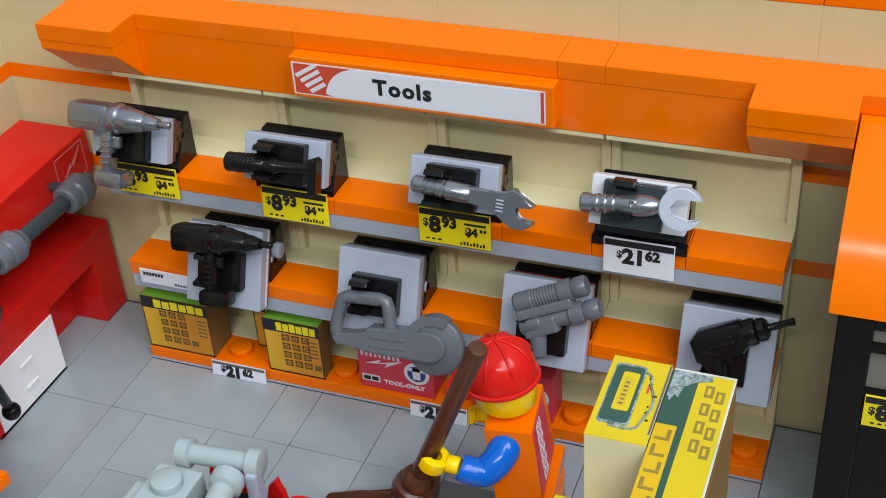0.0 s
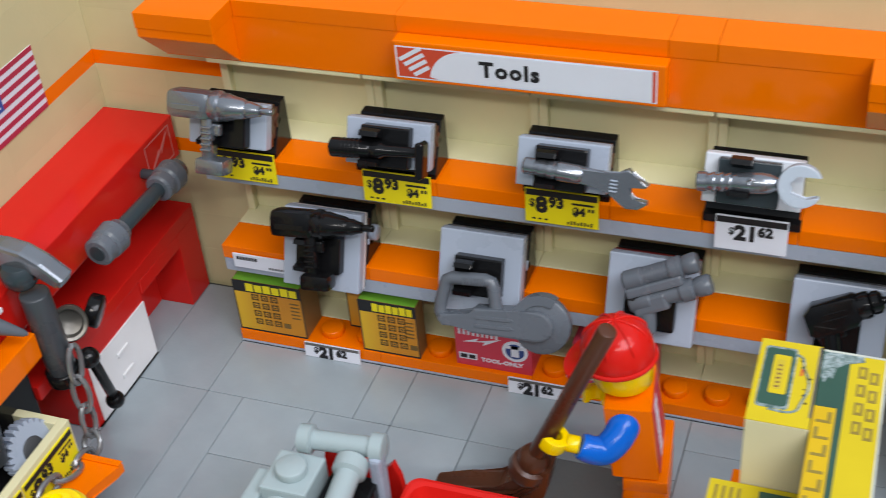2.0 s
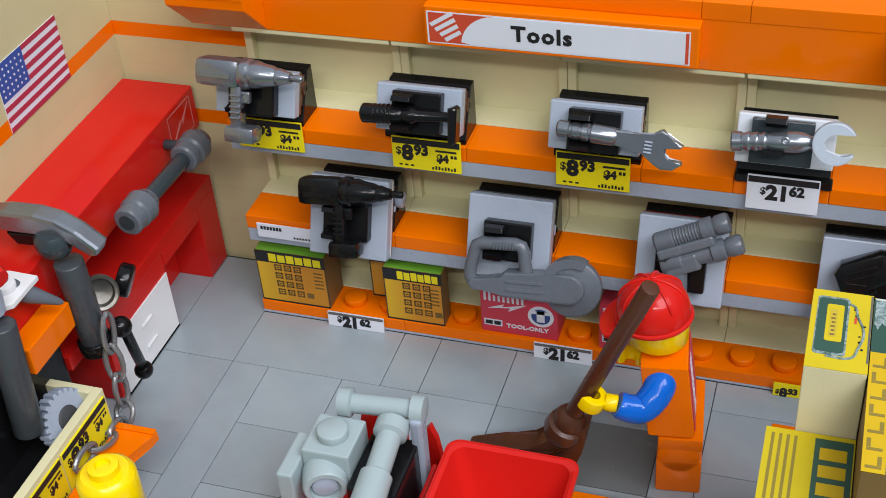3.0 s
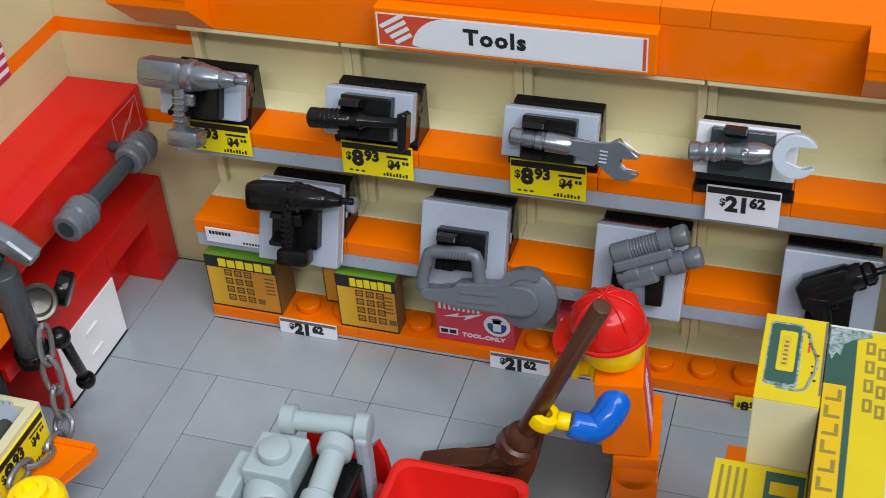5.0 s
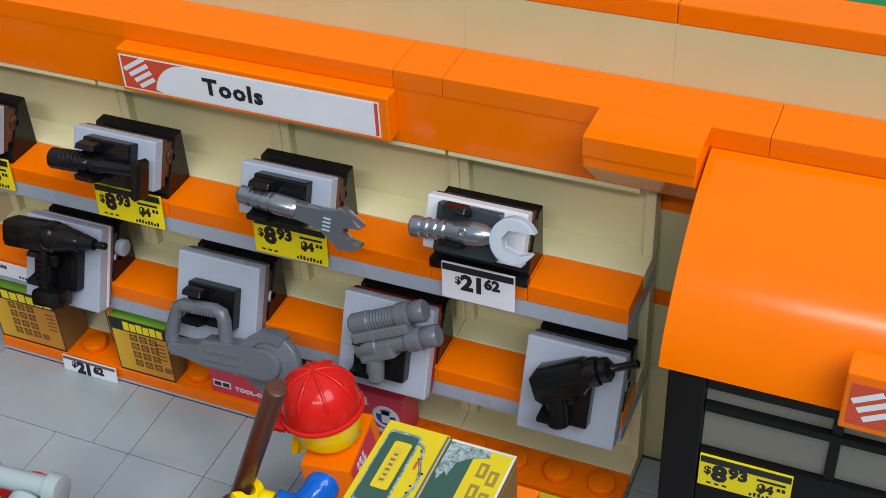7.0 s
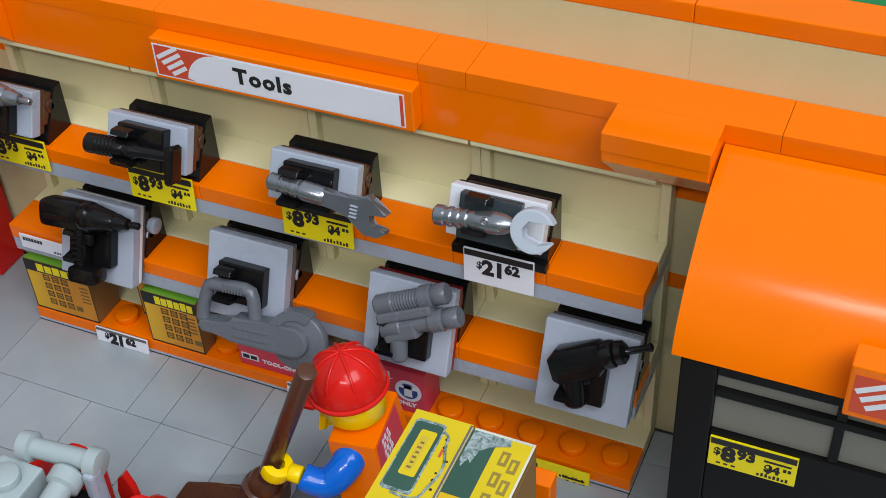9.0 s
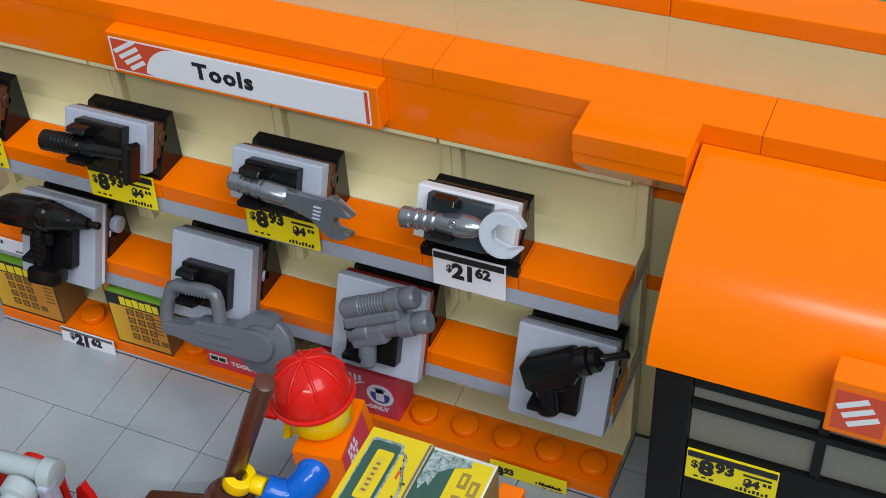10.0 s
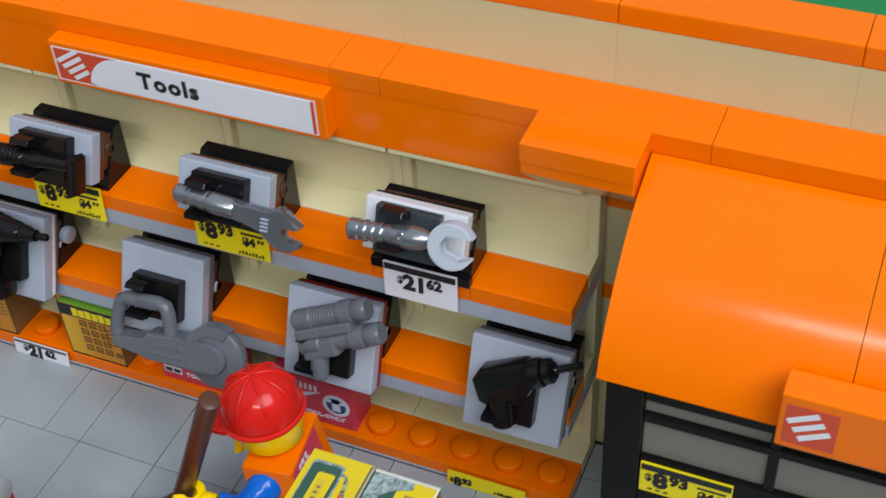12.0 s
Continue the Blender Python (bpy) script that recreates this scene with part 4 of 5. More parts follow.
def toy_figure():
    """One plain form: legs, hips, trunk, arms, head."""
    bm = bmesh.new()
    ahead_y = Matrix(((0, 0, 1, 0), (1, 0, 0, 0), (0, 1, 0, 0), (0, 0, 0, 1)))
    for s in (-1, 1):
        box(-0.50, 0.48, s * 0.50 - 0.46, s * 0.50 + 0.46, 0.704, 1.70, 0.06, bm)
        rod((0.0, s * 0.50 - 0.46, 1.80), (0.0, s * 0.50 + 0.46, 1.80), 0.47, 20, bm)
    box(-0.50, 0.46, -0.97, 0.97, 2.02, 2.36, 0.05, bm)
    turned(bm, Matrix.Translation((FX + 0.58, FY, 0)) @ Matrix.Rotation(radians(187), 4, "Z"))
    top = bmesh.new()
    prism([(-0.97, 0.0), (0.97, 0.0), (0.78, 1.78), (-0.78, 1.78)], -0.50, 0.50, ahead_y, 0.06, top)
    prism([(-0.62, 0.06), (0.82, 0.06), (0.70, 1.74), (-0.50, 1.74)], -0.518, -0.504, ahead_y, 0, top, 3)
    for i in range(10):
        for j in range(3):
            y = 0.02 + 0.15 * j + 0.05 * (i % 2)
            box(-0.526, -0.518, y, y + 0.11 - 0.03 * ((i + j) % 2), 0.16 + 0.155 * i, 0.265 + 0.155 * i, 0, top, 4)
    lean = Matrix.Shear("XY", 4, (0.12, 0.0))
    turned(top, Matrix.Translation((FX + 0.38, FY, 2.42)) @ Matrix.Rotation(radians(188), 4, "Z") @ lean)
    me = bpy.data.meshes.new("trunk")
    top.to_mesh(me)
    top.free()
    bm.from_mesh(me)
    bpy.data.meshes.remove(me)
    lathe((FX, FY, 4.18), (FX, FY, 4.30), [(0, 0.34), (1, 0.34)], 20, bm, 2)
    lathe((FX, FY, 4.26), (FX, FY, 5.4), [(0, 0.48), (0.05, 0.58), (0.12, 0.64), (0.86, 0.64), (0.94, 0.57), (1, 0.46)], 36, bm, 2)
    for pts, palm in (([(11.24, -5.02, 3.84), (11.28, -5.26, 3.76), (11.20, -5.50, 3.60), (11.00, -5.70, 3.42), (10.76, -5.82, 3.46), (10.50, -5.87, 3.58)], (9.96, -5.92, 3.66)),
                      ([(11.25, -3.98, 3.78), (11.2, -3.78, 3.66), (11.05, -3.64, 3.46), (10.85, -3.62, 3.36), (10.66, -3.80, 3.42), (10.52, -4.06, 3.56)], (10.52, -4.46, 3.72))):
        line = smooth_line(pts)
        radii = [0.18, 0.26, 0.31, 0.335, 0.345, 0.345, 0.34, 0.335, 0.335, 0.33, 0.33, 0.325, 0.32, 0.315, 0.31, 0.305, 0.30, 0.295, 0.29, 0.285, 0.26]
        bent(line, radii, 24, bm, 1)
        a, b = Vector(pts[-1]), Vector(palm)
        rod(a, a.lerp(b, 0.5), 0.19, 16, bm, 0.03, 2)
        ring = arc(0, 0, 0.32, 40, 320, 20) + arc(0, 0, 0.19, 320, 40, 16)
        turn = math.degrees(math.atan2(b.y - a.y, b.x - a.x))
        prism(ring, -0.16, 0.16, Matrix.Translation(b) @ Matrix.Rotation(radians(turn), 4, "Z") @ Matrix.Rotation(radians(-22), 4, "Y"), 0.05, bm, 2)
    ob = part("toy_figure", bm, [ORANGE, BLUE, YELLOW, CARD_RED, CARD_WHITE], None, smooth=True)
    ob.location = Vector(SET) * U
    tagged(ob, "plastic toy figure in orange with blue sleeves standing on the tiles", "toy figure")


toy_figure()


def hard_hat():
    h = thing("hard_hat", (FX, FY, 4.95), "glossy red toy hard hat with moulded ridges", "hard hat", move=SET)
    F = Matrix.Translation((FX - 0.09, FY, 4.92)) @ Matrix.Rotation(radians(168), 4, "Z") @ Matrix.Rotation(radians(7), 4, "Y")
    prof = [(0.0, 0.755), (0.05, 0.78), (0.25, 0.77), (0.45, 0.73), (0.62, 0.66), (0.76, 0.55), (0.87, 0.42), (0.94, 0.29), (0.98, 0.16), (1.0, 0.03)]
    part("shell", turned(lathe((0, 0, 0), (0, 0, 0.94), prof, 48), F), RED, h, smooth=True)
    brim = lathe((0, 0, -0.05), (0, 0, 0.07), [(0, 0.75), (0.15, 0.81), (0.5, 0.83), (0.8, 0.82), (1, 0.78)], 48)
    part("brim", turned(brim, F), RED, h, smooth=True)
    peak = prism(arc(0.05, 0, 1.12, -48, 48, 20) + [(0.3, 0.80), (0.3, -0.80)], -0.05, 0.05, F @ Matrix.Rotation(radians(9), 4, "Y"), 0.03)
    part("peak", peak, RED, h, smooth=True)
    for k in range(8):
        pts = []
        for rise, r in prof[3:]:
            a = radians(45 * k + 10)
            pts.append(F @ Vector(((r + 0.004) * math.cos(a), (r + 0.004) * math.sin(a), 0.94 * rise + 0.004)))
        part("ridge", bent(smooth_line(pts, 3), [0.012, 0.022] + [0.034] * 15 + [0.03, 0.02], 10), RED, h, smooth=True)


hard_hat()


def broom():
    b = thing("broom", (9.0, -4.0, 0), "brown plastic toy broom held upright, bristles on the floor", "broom")
    top, low = Vector((11.0, -4.34, 6.30)), Vector((9.18, -4.02, 1.75))
    part("handle", lathe(top, low, [(0, 0.13), (0.004, 0.185), (0.01, 0.195), (0.5, 0.19), (0.9, 0.2), (1, 0.2)], 18), BROWN, b, smooth=True)
    part("socket", lathe(low + (top - low) * 0.13, low - (top - low) * 0.04, [(0, 0.22), (0.12, 0.30), (0.3, 0.36), (0.5, 0.33), (0.55, 0.42), (0.8, 0.46), (1, 0.40)], 18), BROWN, b, smooth=True)
    bristle = [(-2.15, 0.45), (-2.2, 0.80), (-1.37, 1.22), (-0.6, 1.42), (0.0, 2.15), (0.28, 2.5), (0.66, 2.5), (0.55, 1.7), (0.35, 1.0), (0.1, 0.4), (-0.3, 0.006), (-1.2, 0.006)]
    part("bristles", prism(bristle[::-1], -0.30, 0.30, Matrix.Translation((9.08, -3.96, 0.0)) @ Matrix.Diagonal((0.98, 1, 0.78, 1)) @ XZ, 0.08), BROWN, b)
    for k in range(4):
        part("bristle_ridge", bent([(9.42, -4.27, 1.72 - 0.08 * k), (8.9 - 0.05 * k, -4.28, 1.17 - 0.16 * k), (7.66, -4.27, 0.74 - 0.17 * k)], 0.045, 6), BROWN, b)


broom()


def orange_plate():
    p = thing("orange_plate", (10.2, -5.5, 0), "flat orange plate lying on the floor tiles", "plate")
    part("slab", box(9.02, 10.98, -6.6, -4.55, 0.004, 0.40, 0.03), ORANGE, p)


orange_plate()


# ---- red barrow bin and the pale machine ----
def bin_():
    b = thing("red_bin", (8.9, -8.9, 0), "glossy red open plastic bin with a thick rim", "bin", move=(-0.20, 1.67, 0))
    outer_t = (7.30, 10.02, -10.7, -7.16)
    bm = bmesh.new()

    def loop(x0, x1, y0, y1, z, r=0.3):
        z -= 0.64 if z > 2 else 0.25
        pts = arc(x1 - r, y1 - r, r, 0, 90, 5) + arc(x0 + r, y1 - r, r, 90, 180, 5) + arc(x0 + r, y0 + r, r, 180, 270, 5) + arc(x1 - r, y0 + r, r, 270, 360, 5)
        return [bm.verts.new((x, y, z)) for x, y in pts]

    x0, x1, y0, y1 = outer_t
    rows = [loop(x0 + 0.5, x1 - 0.5, y0 + 0.5, y1 - 0.5, 0.75), loop(x0 + 0.06, x1 - 0.06, y0 + 0.06, y1 - 0.06, 2.85), loop(x0 - 0.06, x1 + 0.06, y0 - 0.06, y1 + 0.06, 2.88), loop(x0 - 0.06, x1 + 0.06, y0 - 0.06, y1 + 0.06, 3.0), loop(x0 + 0.02, x1 - 0.02, y0 + 0.02, y1 - 0.02, 3.02), loop(x0 + 0.10, x1 - 0.10, y0 + 0.10, y1 - 0.10, 2.97), loop(x0 + 0.16, x1 - 0.16, y0 + 0.16, y1 - 0.16, 2.7), loop(x0 + 0.6, x1 - 0.6, y0 + 0.6, y1 - 0.6, 0.95)]
    for a, c in zip(rows, rows[1:]):
        n = len(a)
        for i in range(n):
            bm.faces.new((a[i], a[(i + 1) % n], c[(i + 1) % n], c[i]))
    bm.faces.new(rows[0][::-1])
    bm.faces.new(rows[-1])
    part("tub", bm, RED, b, smooth=True)
    part("foot", box(8.0, 9.7, -10.2, -8.2, 0.004, 0.51, 0.05), DARK_GREY, b)


bin_()


def machine():
    g = thing("toy_machine", (5.6, -8.8, 0), "pale blue-grey toy machine with a bar handle on a red base", "toy machine", move=(-0.17, 2.14, -0.68))
    part("base", box(4.2, 7.3, -11.2, -7.0, 0.95, 1.5, 0.05), RED, g)
    part("handle_bar", lathe((4.93, -7.88, 3.88), (6.80, -7.74, 3.90), [(0, 0.25), (0.01, 0.31), (0.15, 0.32), (0.17, 0.22), (0.83, 0.22), (0.85, 0.32), (0.99, 0.31), (1, 0.25)], 22), PEARL, g, smooth=True)
    part("post", box(6.56, 6.82, -8.15, -7.78, 1.2, 3.9, 0.08), GREY, g)
    part("block", box(4.58, 5.62, -9.25, -8.15, 2.6, 3.74, 0.05), PEARL, g)
    part("stud", rod((5.09, -8.70, 3.70), (5.09, -8.70, 3.94), 0.33, 24, e=0.03), PEARL, g, smooth=True)
    part("block", box(4.22, 4.57, -9.8, -8.55, 2.1, 3.5, 0.05), PEARL, g)
    part("lamp_ring", lathe((4.98, -9.1, 3.1), (5.20, -9.62, 3.10), [(0, 0.40), (0.1, 0.47), (0.9, 0.47), (1, 0.43), (1.0, 0.33), (0.75, 0.30)], 26), PEARL, g, smooth=True)
    part("lens", rod((5.10, -9.40, 3.10), (5.17, -9.56, 3.10), 0.27, 20, e=0.02), GREY, g, smooth=True)
    part("cylinder", lathe((6.19, -8.02, 3.72), (6.32, -10.9, 3.3), [(0, 0.3), (0.02, 0.36), (0.12, 0.36), (0.14, 0.26), (0.45, 0.26), (0.47, 0.34), (0.98, 0.36), (1, 0.3)], 22), PEARL, g, smooth=True)
    part("engine", box(5.64, 6.70, -9.6, -8.0, 1.3, 3.25, 0.06), BLACK, g)
    script = bmesh.new()
    for i, q in enumerate((0.34, 0.16, 0.2, 0.3, 0.16, 0.22, 0.16)):
        box(7.0, 7.008, -10.3 + 0.24 * i, -10.14 + 0.24 * i, 1.75, 1.80 + q, 0, script)
    part("script_mark", script, WHITE, g)
    part("side_panel", box(6.9, 7.0, -11.0, -7.9, 1.2, 2.5, 0.03), RED, g)
    part("fender", prism([(4.98, 1.3)] + arc(5.50, 2.60, 0.52, 180, 0, 14) + [(6.02, 1.3)], 6.95, 7.12, XZ, 0.04), RED, g, smooth=True)
    part("fender", prism([(6.36, 1.3), (6.30, 2.1), (6.40, 2.55), (6.60, 2.78), (6.72, 2.4), (6.80, 1.8), (6.82, 1.3)], 6.95, 7.12, XZ, 0.04), RED, g, smooth=True)
    for y in (-7.3, -10.6):
        part("wheel", rod((6.95, y, 1.42), (7.25, y, 1.42), 0.735, 28, e=0.08), RED, g, smooth=True)
        part("wheel", rod((4.0, y, 1.42), (4.25, y, 1.42), 0.735, 28, e=0.08), RED, g, smooth=True)


machine()


# ---- stacked yellow cartons in front ----
def yellow_carton(x0, x1, y0, y1, z0, z1, kind_):
    c = thing("yellow_carton", ((x0 + x1) / 2, (y0 + y1) / 2, z0), "yellow and dark green printed tool carton with a cream side", "carton", "yellow cartons in a stack")
    body = part("body", box(x0, x1, y0, y1, z0, z1, 0.02), CREAM if kind_ != 2 else CARD_BROWN, c)
    n = Matrix.Translation((x0, y0, z1 + 0.001))
    w, d = x1 - x0, y1 - y0
    patch("top_print", 0, w, 0, d, n, BOX_YELLOW, body, 0.008)
    if kind_ == 1:
        def ring(x0, x1, y0, y1, c, t):
            o = arc(x1 - c, y1 - c, c, 0, 90, 4) + arc(x0 + c, y1 - c, c, 90, 180, 4) + arc(x0 + c, y0 + c, c, 180, 270, 4) + arc(x1 - c, y0 + c, c, 270, 360, 4)
            return prism(o, 0, t, None, 0)
        part("film_edge", turned(ring(0.09, 0.60, 0.33, d - 0.16, 0.07, 0.012), n), FILM, body)
        part("picture", turned(ring(0.11, 0.57, 0.40, d - 0.21, 0.06, 0.016), n), CARD_PINE, body)
        part("picture_tool", turned(ring(0.25, 0.52, 0.66, d - 0.36, 0.04, 0.020), n), BOX_YELLOW, body)
        part("picture_mark", turned(ring(0.31, 0.43, 0.76, d - 0.48, 0.03, 0.023), n), INK_GOLD, body)
        marks = bmesh.new()
        for i in range(6):
            box(0.33 + 0.012 * (i % 2), 0.40, 0.80 + 0.10 * i, 0.84 + 0.10 * i, 0.023, 0.026, 0, marks)
        part("mark_bars", turned(marks, n), CARD_BROWN, body)
        patch("side_bar", w - 0.035, w - 0.002, 0.25, d - 0.02, n, INK_GREY, body, 0.012)
        spots = bmesh.new()
        for x, y, r in ((0.70, d - 0.42, 0.035), (0.72, d - 0.58, 0.03), (0.80, 0.72, 0.03), (0.84, 0.55, 0.025), (0.79, 0.86, 0.02), (0.86, 1.12, 0.02)):
            prism(arc(x, y, r, 0, 330, 7), 0.008, 0.013, None, 0, spots)
        part("small_marks", turned(spots, n), INK, body)
        patch("small_mark", 0.69, 0.73, d - 0.78, d - 0.62, n, LOGO_RED, body, 0.012)
        film = bent(smooth_line([(0.60, d - 0.30, 0.014), (0.70, d - 0.38, 0.016), (0.74, d - 0.60, 0.014), (0.83, d - 0.85, 0.018), (0.85, 0.85, 0.016), (0.78, 0.55, 0.018), (0.72, 0.35, 0.014), (0.56, 0.28, 0.014), (0.30, 0.30, 0.014)]), 0.022, 6)
        part("film_fold", turned(film, n), FILM, body)
    if kind_ == 2:
        low = d * 0.66
        patch("green_panel", 0.0, 0.44, low, d - 0.02, n, CARD_PINE, body, 0.012)
        part("green_stripe", turned(prism([(0.34, 0.0), (0.43, 0.0), (0.44, low), (0.33, low)], 0, 0.012, None, 0), n), CARD_PINE, body)
        patch("brand_panel", 0.0, 0.33, 0.0, low - 0.004, n, CARD_SUN, body, 0.012)
        for i in range(7):
            y = low - 0.36 * (i + 1)
            patch("brand_bar", 0.05, 0.28, y, y + 0.06, n, INK_OCHRE, body, 0.016)
            patch("brand_bar", 0.05 if i % 2 else 0.22, 0.11 if i % 2 else 0.28, y + 0.07, y + 0.25, n, INK_OCHRE, body, 0.016)
        part("film", turned(prism([(0.03, d - 0.06), (0.02, d - 0.66), (0.08, d - 0.80), (0.14, d - 0.62), (0.20, d - 0.70), (0.24, d - 0.42), (0.38, d - 0.30), (0.50, d - 0.24), (0.66, d - 0.18), (0.64, d - 0.06)][::-1], 0.012, 0.02, None, 0), n), FILM, body)
        patch("top_edge", 0.02, w - 0.04, d - 0.05, d - 0.005, n, WRAP, body, 0.014)
        for k in range(8):
            x, y = (0.58, 0.76)[k % 2], d - 0.42 - 0.42 * (k // 2) - (0.10 if k % 2 else 0)
            patch("picture_print", x, x + 0.14, y - 0.15, y + 0.13, n, INK_OCHRE, body, 0.012)
            patch("picture_gap", x + 0.04, x + 0.09, y - 0.09, y + 0.07, n, BOX_YELLOW, body, 0.015)
        patch("edge_wear", w - 0.035, w, 0.0, d, n, WRAP, body, 0.010)
        part("side_print", box(x1, x1 + 0.008, y0 + 0.1, y1 - 0.1, z0 + 0.2, z1 - 0.12, 0), CARD_BROWN, body)
    if kind_ == 3:
        for k in range(4):
            patch("print_line", 0.10 + 0.12 * k, 0.15 + 0.12 * k, 0.1, d - 0.12, n, INK_OCHRE, body, 0.012)
        patch("dark_panel", 0.56 * w, w - 0.02, 0.05, d - 0.1, n, CARD_PINE, body, 0.012)
        for k in range(4):
            patch("brand_bar", 0.62 * w, 0.92 * w, 0.16 + 0.38 * k, 0.42 + 0.38 * k, n, CARD_SUN, body, 0.016)


def carton_table():
    t = thing("orange_pallet", (15, -7.6, 0), "orange brick-built stand under the stacked yellow cartons", "stand")
    part("deck", box(13.5, 16.0, -10.4, -4.3, 2.8, 3.2, 0.03), ORANGE, t)
    for x in (13.6, 15.45):
        for y in (-10.3, -5.0):
            part("post", box(x, x + 0.5, y, y + 0.6, 0.004, 2.8, 0.03), ORANGE, t)
    part("upright", box(15.36, 15.78, -4.7, -4.33, 3.2, 5.55, 0.03), ORANGE, t)


carton_table()
yellow_carton(13.97, 14.93, -7.80, -5.86, 3.204, 8.02, 1)
yellow_carton(14.95, 15.96, -9.8, -5.86, 3.204, 7.98, 2)
yellow_carton(13.52, 14.93, -9.7, -7.84, 3.204, 6.62, 3)


# ---- tool stand and crate at the side ----
BACK = (0.70, 2.20, -0.30)


def crate():
    c = thing("wooden_crate", (-2.5, -10.2, 0), "tan open crate with yellow price strips, full of dark parts", "crate", move=(0.47, 1.40, -0.10))
    x0, x1, y0, y1, z0, z1 = -3.2, -1.24, -12.0, -7.56, 1.4, 2.86
    part("bottom", box(x0, x1, y0, y1, z0, z0 + 0.2, 0.02), TAN, c)
    for q in ((x0, x0 + 0.22, y0, y1), (x1 - 0.22, x1, y0, y1), (x0 + 0.22, x1 - 0.22, y0, y0 + 0.22), (x0 + 0.22, x1 - 0.22, y1 - 0.22, y1)):
        part("side", box(*q, z0 + 0.2, z1, 0.02), TAN, c)
    part("base", box(x0 + 0.1, x1 - 0.1, y0 + 0.1, y1 - 0.1, 0.104, z0, 0.02), BLACK, c)
    part("filling", box(x0 + 0.25, x1 - 0.25, y0 + 0.25, y1 - 0.25, z0 + 0.2, z0 + 0.6, 0.05), BLACK, c)


crate()
SIDE = Matrix(((0, 0, 1, 0), (1, 0, 0, 0), (0, 1, 0, 0), (0, 0, 0, 1)))
for y in (-8.10, -10.02):
    tag(Matrix.Translation((-0.768, y, 1.56)) @ SIDE, 1.85, 1.05, CARD_YELLOW, "8", "93", "yellow printed price tag on the tan crate")


def gear():
    g = thing("toothed_wheel", (-1.98, -8.35, 2.0), "light grey toothed wheel standing in the tan crate", "gear", move=(0.50, 1.42, -0.08))
    teeth = []
    for i in range(24):
        a = 2 * math.pi * i / 24
        for r, q in ((0.56, -0.4), (0.68, -0.25), (0.68, 0.25), (0.56, 0.4)):
            teeth.append((r * math.cos(a + q * 0.26), r * math.sin(a + q * 0.26)))
    m = Matrix.Translation((-1.90, -8.34, 2.50)) @ Vector((0.93, -0.10, 0.30)).to_track_quat("Z", "Y").to_matrix().to_4x4()
    rim = part("rim", prism(teeth, -0.16, 0.16, m, 0.02), GREY, g)
    part("hub", turned(rod((0, 0, -0.2), (0, 0, 0.2), 0.30, 20), m), JOINT, rim, smooth=True)


gear()


# black block added to stand for shade and dark handles under the chest
def dark_filler():
    c = thing("dark_filler", (-3, -7.2, 0), "added black block for the dark space under the end of the red chest", "cabinet")
    part("body", box(-3.58, -2.1, -9.0, -5.53, 0.004, 4.39, 0.03), BLACK, c)


dark_filler()


def tool_board():
    s = thing("orange_board", (-1.7, -6.4, 4.0), "orange plate fixed upright to the red chest", "board")
    part("plank", box(-1.976, -1.42, -7.24, -5.60, 4.0, 4.68, 0.03), ORANGE, s)


def white_rest(y0, y1, label):
    s = thing("tool_rest", (-2.2, (y0 + y1) / 2, 5.6), label, "tool rest", "white plates on the red chest")
    plate = [(-3.1, y0), (-1.80, y0), (-1.62, y0 + 0.16), (-1.62, y1), (-2.3, y1 + 0.02), (-3.1, y1 - 0.25)]
    part("plate", prism(plate, 5.604, 5.74, None, 0.025), WHITE, s)
    part("pin", rod((-2.05, (y0 + y1) / 2, 5.73), (-2.05, (y0 + y1) / 2, 5.9), 0.24, 18, e=0.03), WHITE, s, smooth=True)


tool_board()
white_rest(-7.15, -6.05, "white plastic plate overhanging the red tool chest")
white_rest(-8.95, -7.75, "white plastic plate overhanging the red tool chest")


def claw_hammer():
    h = thing("claw_hammer", (-1.4, -5.3, 5.74), "pale grey toy claw hammer with its dark handle hanging down", "toy tool")
    part("handle", rod((-1.36, -5.30, 5.58), (-1.36, -5.22, 3.22), 0.33, 22), POST, h, smooth=True)
    part("handle_cap", rod((-1.36, -5.22, 3.34), (-1.36, -5.20, 2.98), 0.40, 22), BLACK, h, smooth=True)
    part("neck", lathe((-1.62, -5.25, 5.745), (-1.60, -5.25, 6.3), [(0, 0.30), (0.2, 0.38), (0.55, 0.42), (0.8, 0.40), (1, 0.32)], 26), STEEL, h, smooth=True)
    outline = [(x - 0.22, z + 0.05) for x, z in ((-3.1, 6.36), (-2.85, 6.58), (-2.4, 6.68), (-1.65, 6.70), (-1.15, 6.62), (-0.72, 6.40), (-0.26, 6.02), (-0.34, 5.84), (-0.48, 5.80), (-0.9, 6.20), (-1.25, 6.32), (-2.4, 6.30), (-2.95, 6.18))]
    part("head", prism(outline[::-1], 4.90, 5.38, XZ, 0.09), SILVER, h)
    # black block in place of the shadow between head and neck
    part("underside", prism([(-2.7, 6.16), (-1.2, 6.27), (-1.0, 6.20), (-1.2, 5.95), (-2.5, 5.88)][::-1], 4.94, 5.34, XZ, 0.04), BLACK, h)
    part("peen", lathe((-3.2, -5.14, 6.42), (-3.6, -5.14, 6.42), [(0, 0.28), (0.2, 0.36), (0.8, 0.36), (1, 0.30)], 22), SILVER, h, smooth=True)


claw_hammer()


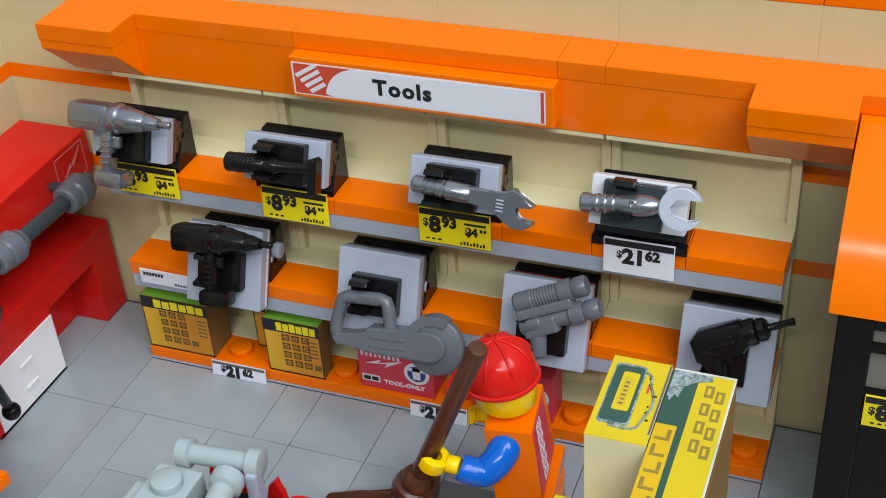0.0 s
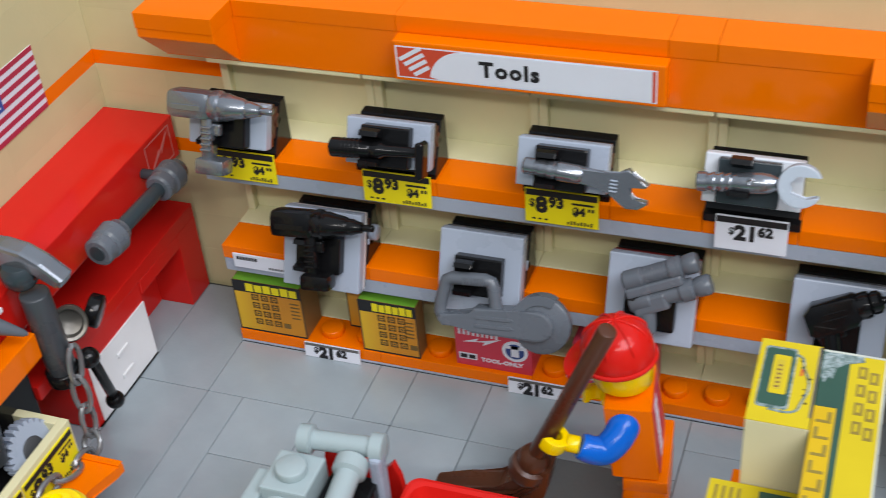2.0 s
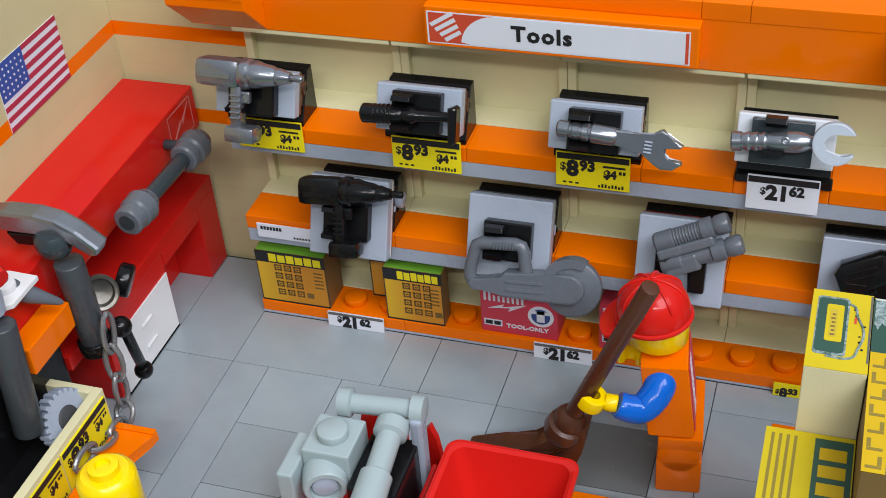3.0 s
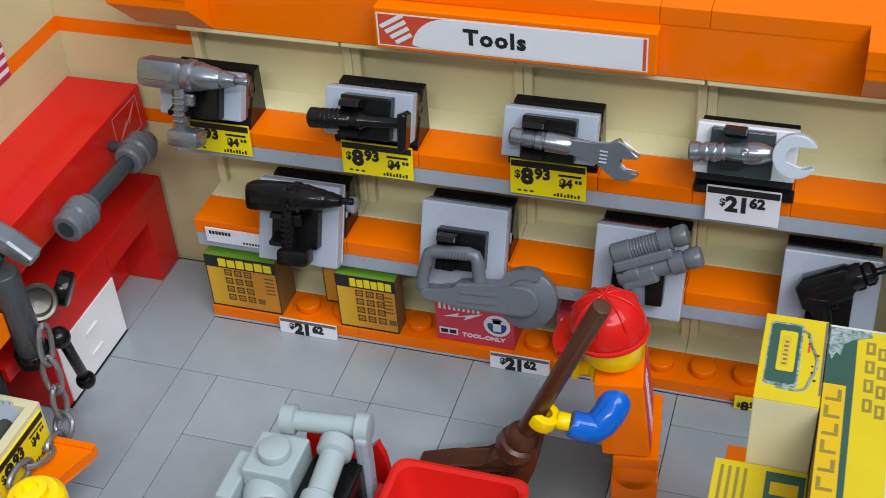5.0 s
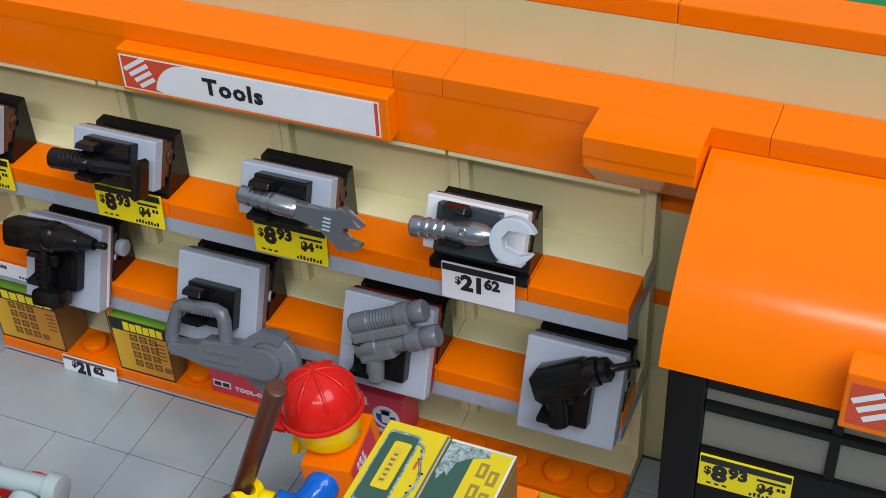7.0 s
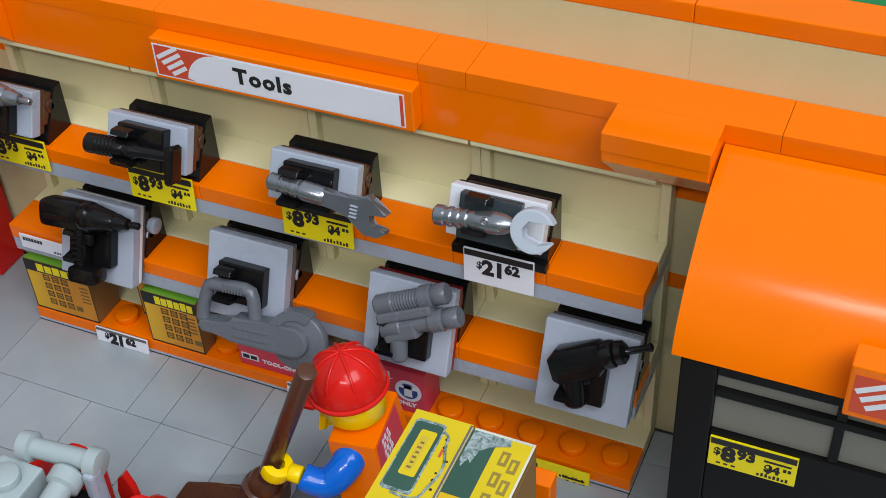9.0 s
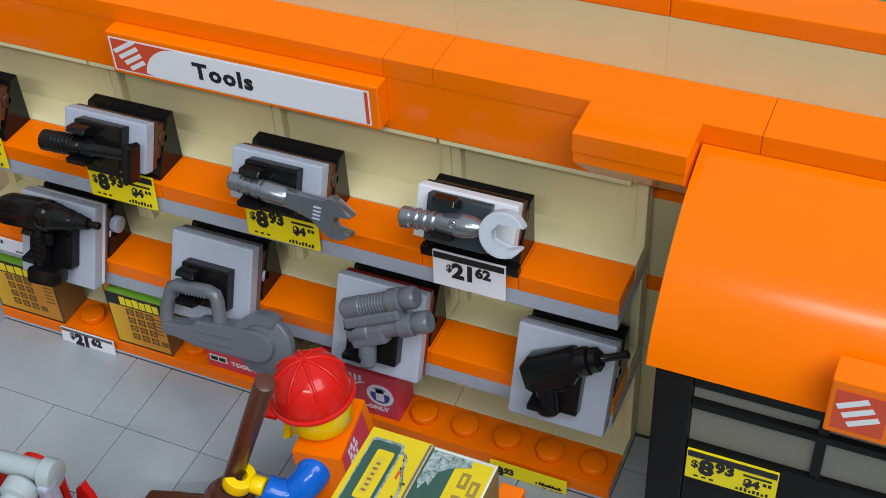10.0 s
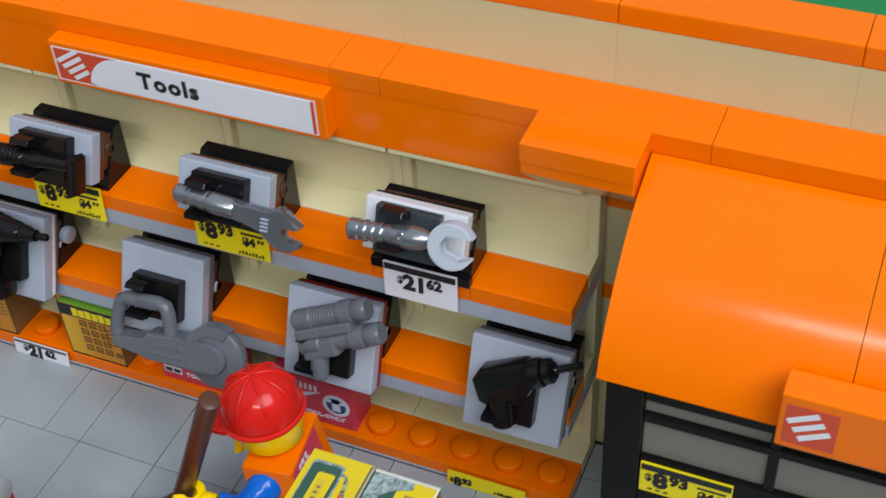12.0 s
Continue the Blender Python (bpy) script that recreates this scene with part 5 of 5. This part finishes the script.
def red_mallet():
    h = thing("red_mallet", (-1.4, -7.6, 5.74), "toy tool with a red bar and a dark handle hanging down", "toy tool")
    part("handle", rod((-1.68, -7.48, 5.58), (-1.70, -7.70, 2.72), 0.33, 22), POST, h, smooth=True)
    part("bar", bent(smooth_line([(-3.1, -7.10, 6.80), (-2.4, -7.2, 7.0), (-1.8, -7.35, 7.0), (-1.2, -7.55, 6.88)], 3), [0.20, 0.23, 0.25, 0.26, 0.26, 0.26, 0.25, 0.24, 0.23, 0.20], 14), RED, h, smooth=True)
    part("socket", lathe((-1.95, -7.36, 5.74), (-1.95, -7.30, 6.95), [(0, 0.34), (0.3, 0.36), (0.7, 0.30), (1, 0.24)], 20), GREY, h, smooth=True)
    part("spike", lathe((-2.5, -6.75, 5.95), (-1.22, -6.0, 5.02), [(0, 0.28), (0.25, 0.27), (0.6, 0.20), (0.95, 0.08), (1, 0.03)], 18), DARK_GREY, h, smooth=True)


red_mallet()


def cup():
    c = thing("grey_cup", (-2.0, -6.6, 4.3), "small dark grey ring-shaped cup clipped to the stand", "cup", move=BACK)
    p, d = Vector((-2.25, -6.55, 4.22)), Vector((0.50, -0.62, 0.48))
    part("body", lathe(p - d * 0.55, p + d * 0.35, [(0, 0.34), (0.1, 0.38), (0.55, 0.40), (0.95, 0.43), (1, 0.40), (0.98, 0.33), (0.55, 0.29), (0.5, 0.05)], 30), BRONZE, c, smooth=True)
    part("cap", rod((-2.05, -6.05, 4.25), (-1.75, -5.98, 4.15), 0.40, 24), BLACK, c, smooth=True)


cup()


def lever():
    v = thing("black_lever", (-1.7, -5.5, 1.4), "black toy lever with a ball end", "lever", move=(0.58, 1.36, -0.03))
    part("stick", rod((-1.38, -6.2, 3.42), (-1.70, -5.5, 1.45), 0.13, 14), BLACK, v, smooth=True)
    for p, r in (((-1.70, -5.5, 1.43), 0.23), ((-1.40, -6.25, 3.50), 0.25)):
        bm = bmesh.new()
        bmesh.ops.create_uvsphere(bm, u_segments=18, v_segments=12, radius=r, matrix=Matrix.Translation(p))
        part("ball", bm, BLACK, v, smooth=True)


lever()


def chain():
    c = thing("chain", (-1.1, -7.2, 1.0), "grey plastic toy chain hanging from the stand", "chain", move=(0.46, 1.42, -0.12))
    pts = [(-1.28, -6.72, 4.2), (-1.28, -6.85, 3.4), (-1.24, -6.98, 2.65), (-1.18, -7.05, 1.95), (-1.14, -7.35, 1.55), (-1.08, -7.95, 1.85), (-1.06, -8.65, 2.1), (-1.06, -9.3, 2.2)]
    for i, (a, b) in enumerate(zip(pts, pts[1:])):
        a, b = Vector(a), Vector(b)
        d = (b - a).normalized()
        side = d.cross(Vector((0, 1, 0) if i % 2 else (1, 0, 0))).normalized() * 0.22
        mid, half = (a + b) / 2, (b - a) * 0.62
        ring = [mid + half * math.cos(t) + side * math.sin(t) for t in [2 * math.pi * k / 16 for k in range(17)]]
        part("link", bent(ring, 0.065, 8), CHAIN, c, smooth=True)


chain()


def ramp():
    r = thing("orange_bench", (-0.5, -9.0, 0), "low orange plastic bench standing beside the crate", "bench", move=(0.33, 1.52, -0.19))
    seat = [(-0.95, -7.72), (0.03, -7.72), (-0.02, -7.95), (-0.30, -8.65), (-0.30, -10.4), (-0.95, -10.4)]
    part("seat", prism(seat[::-1], 1.62, 1.90, None, 0.04), ORANGE, r)
    part("back_edge", box(-0.95, 0.02, -7.86, -7.70, 1.904, 1.95, 0.02), ORANGE, r)
    for y in (-10.3, -9.0):
        part("leg", box(-0.90, -0.42, y, y + 0.35, 0.194, 1.62, 0.03), ORANGE, r)


ramp()


def second_figure():
    bm = bmesh.new()
    lathe((1.70, -10.95, 3.7), (1.70, -10.95, 4.86), [(0, 0.46), (0.06, 0.54), (0.14, 0.585), (0.86, 0.585), (0.94, 0.54), (1, 0.46)], 28, bm)
    lathe((1.70, -10.95, 4.84), (1.70, -10.95, 5.05), [(0, 0.3), (0.9, 0.3), (1, 0.26), (1, 0.16), (0.6, 0.14)], 24, bm)
    lathe((1.70, -10.95, 3.5), (1.70, -10.95, 3.72), [(0, 0.32), (1, 0.32)], 16, bm)
    side_on = Matrix.Translation((1.55, -11.1, 0)) @ Matrix.Rotation(radians(80), 4, "Z")
    prism([(-0.97, 1.84), (0.97, 1.84), (0.74, 3.5), (-0.74, 3.5)], -0.48, 0.48, side_on @ XZ, 0.05, bm, 1)
    prism([(-0.95, -0.48), (0.95, -0.48), (0.95, 0.48), (-0.95, 0.48)], 0.554, 1.83, side_on, 0.06, bm, 1)
    ob = part("toy_figure", bm, [YELLOW, ORANGE], None, smooth=True)
    ob.location = Vector((-0.12, 1.36, -0.55)) * U
    tagged(ob, "bare-headed yellow toy figure standing beside the crate", "toy figure")


second_figure()

# ---- pieces of floor and walls ----
lay_floor()
lay_walls()
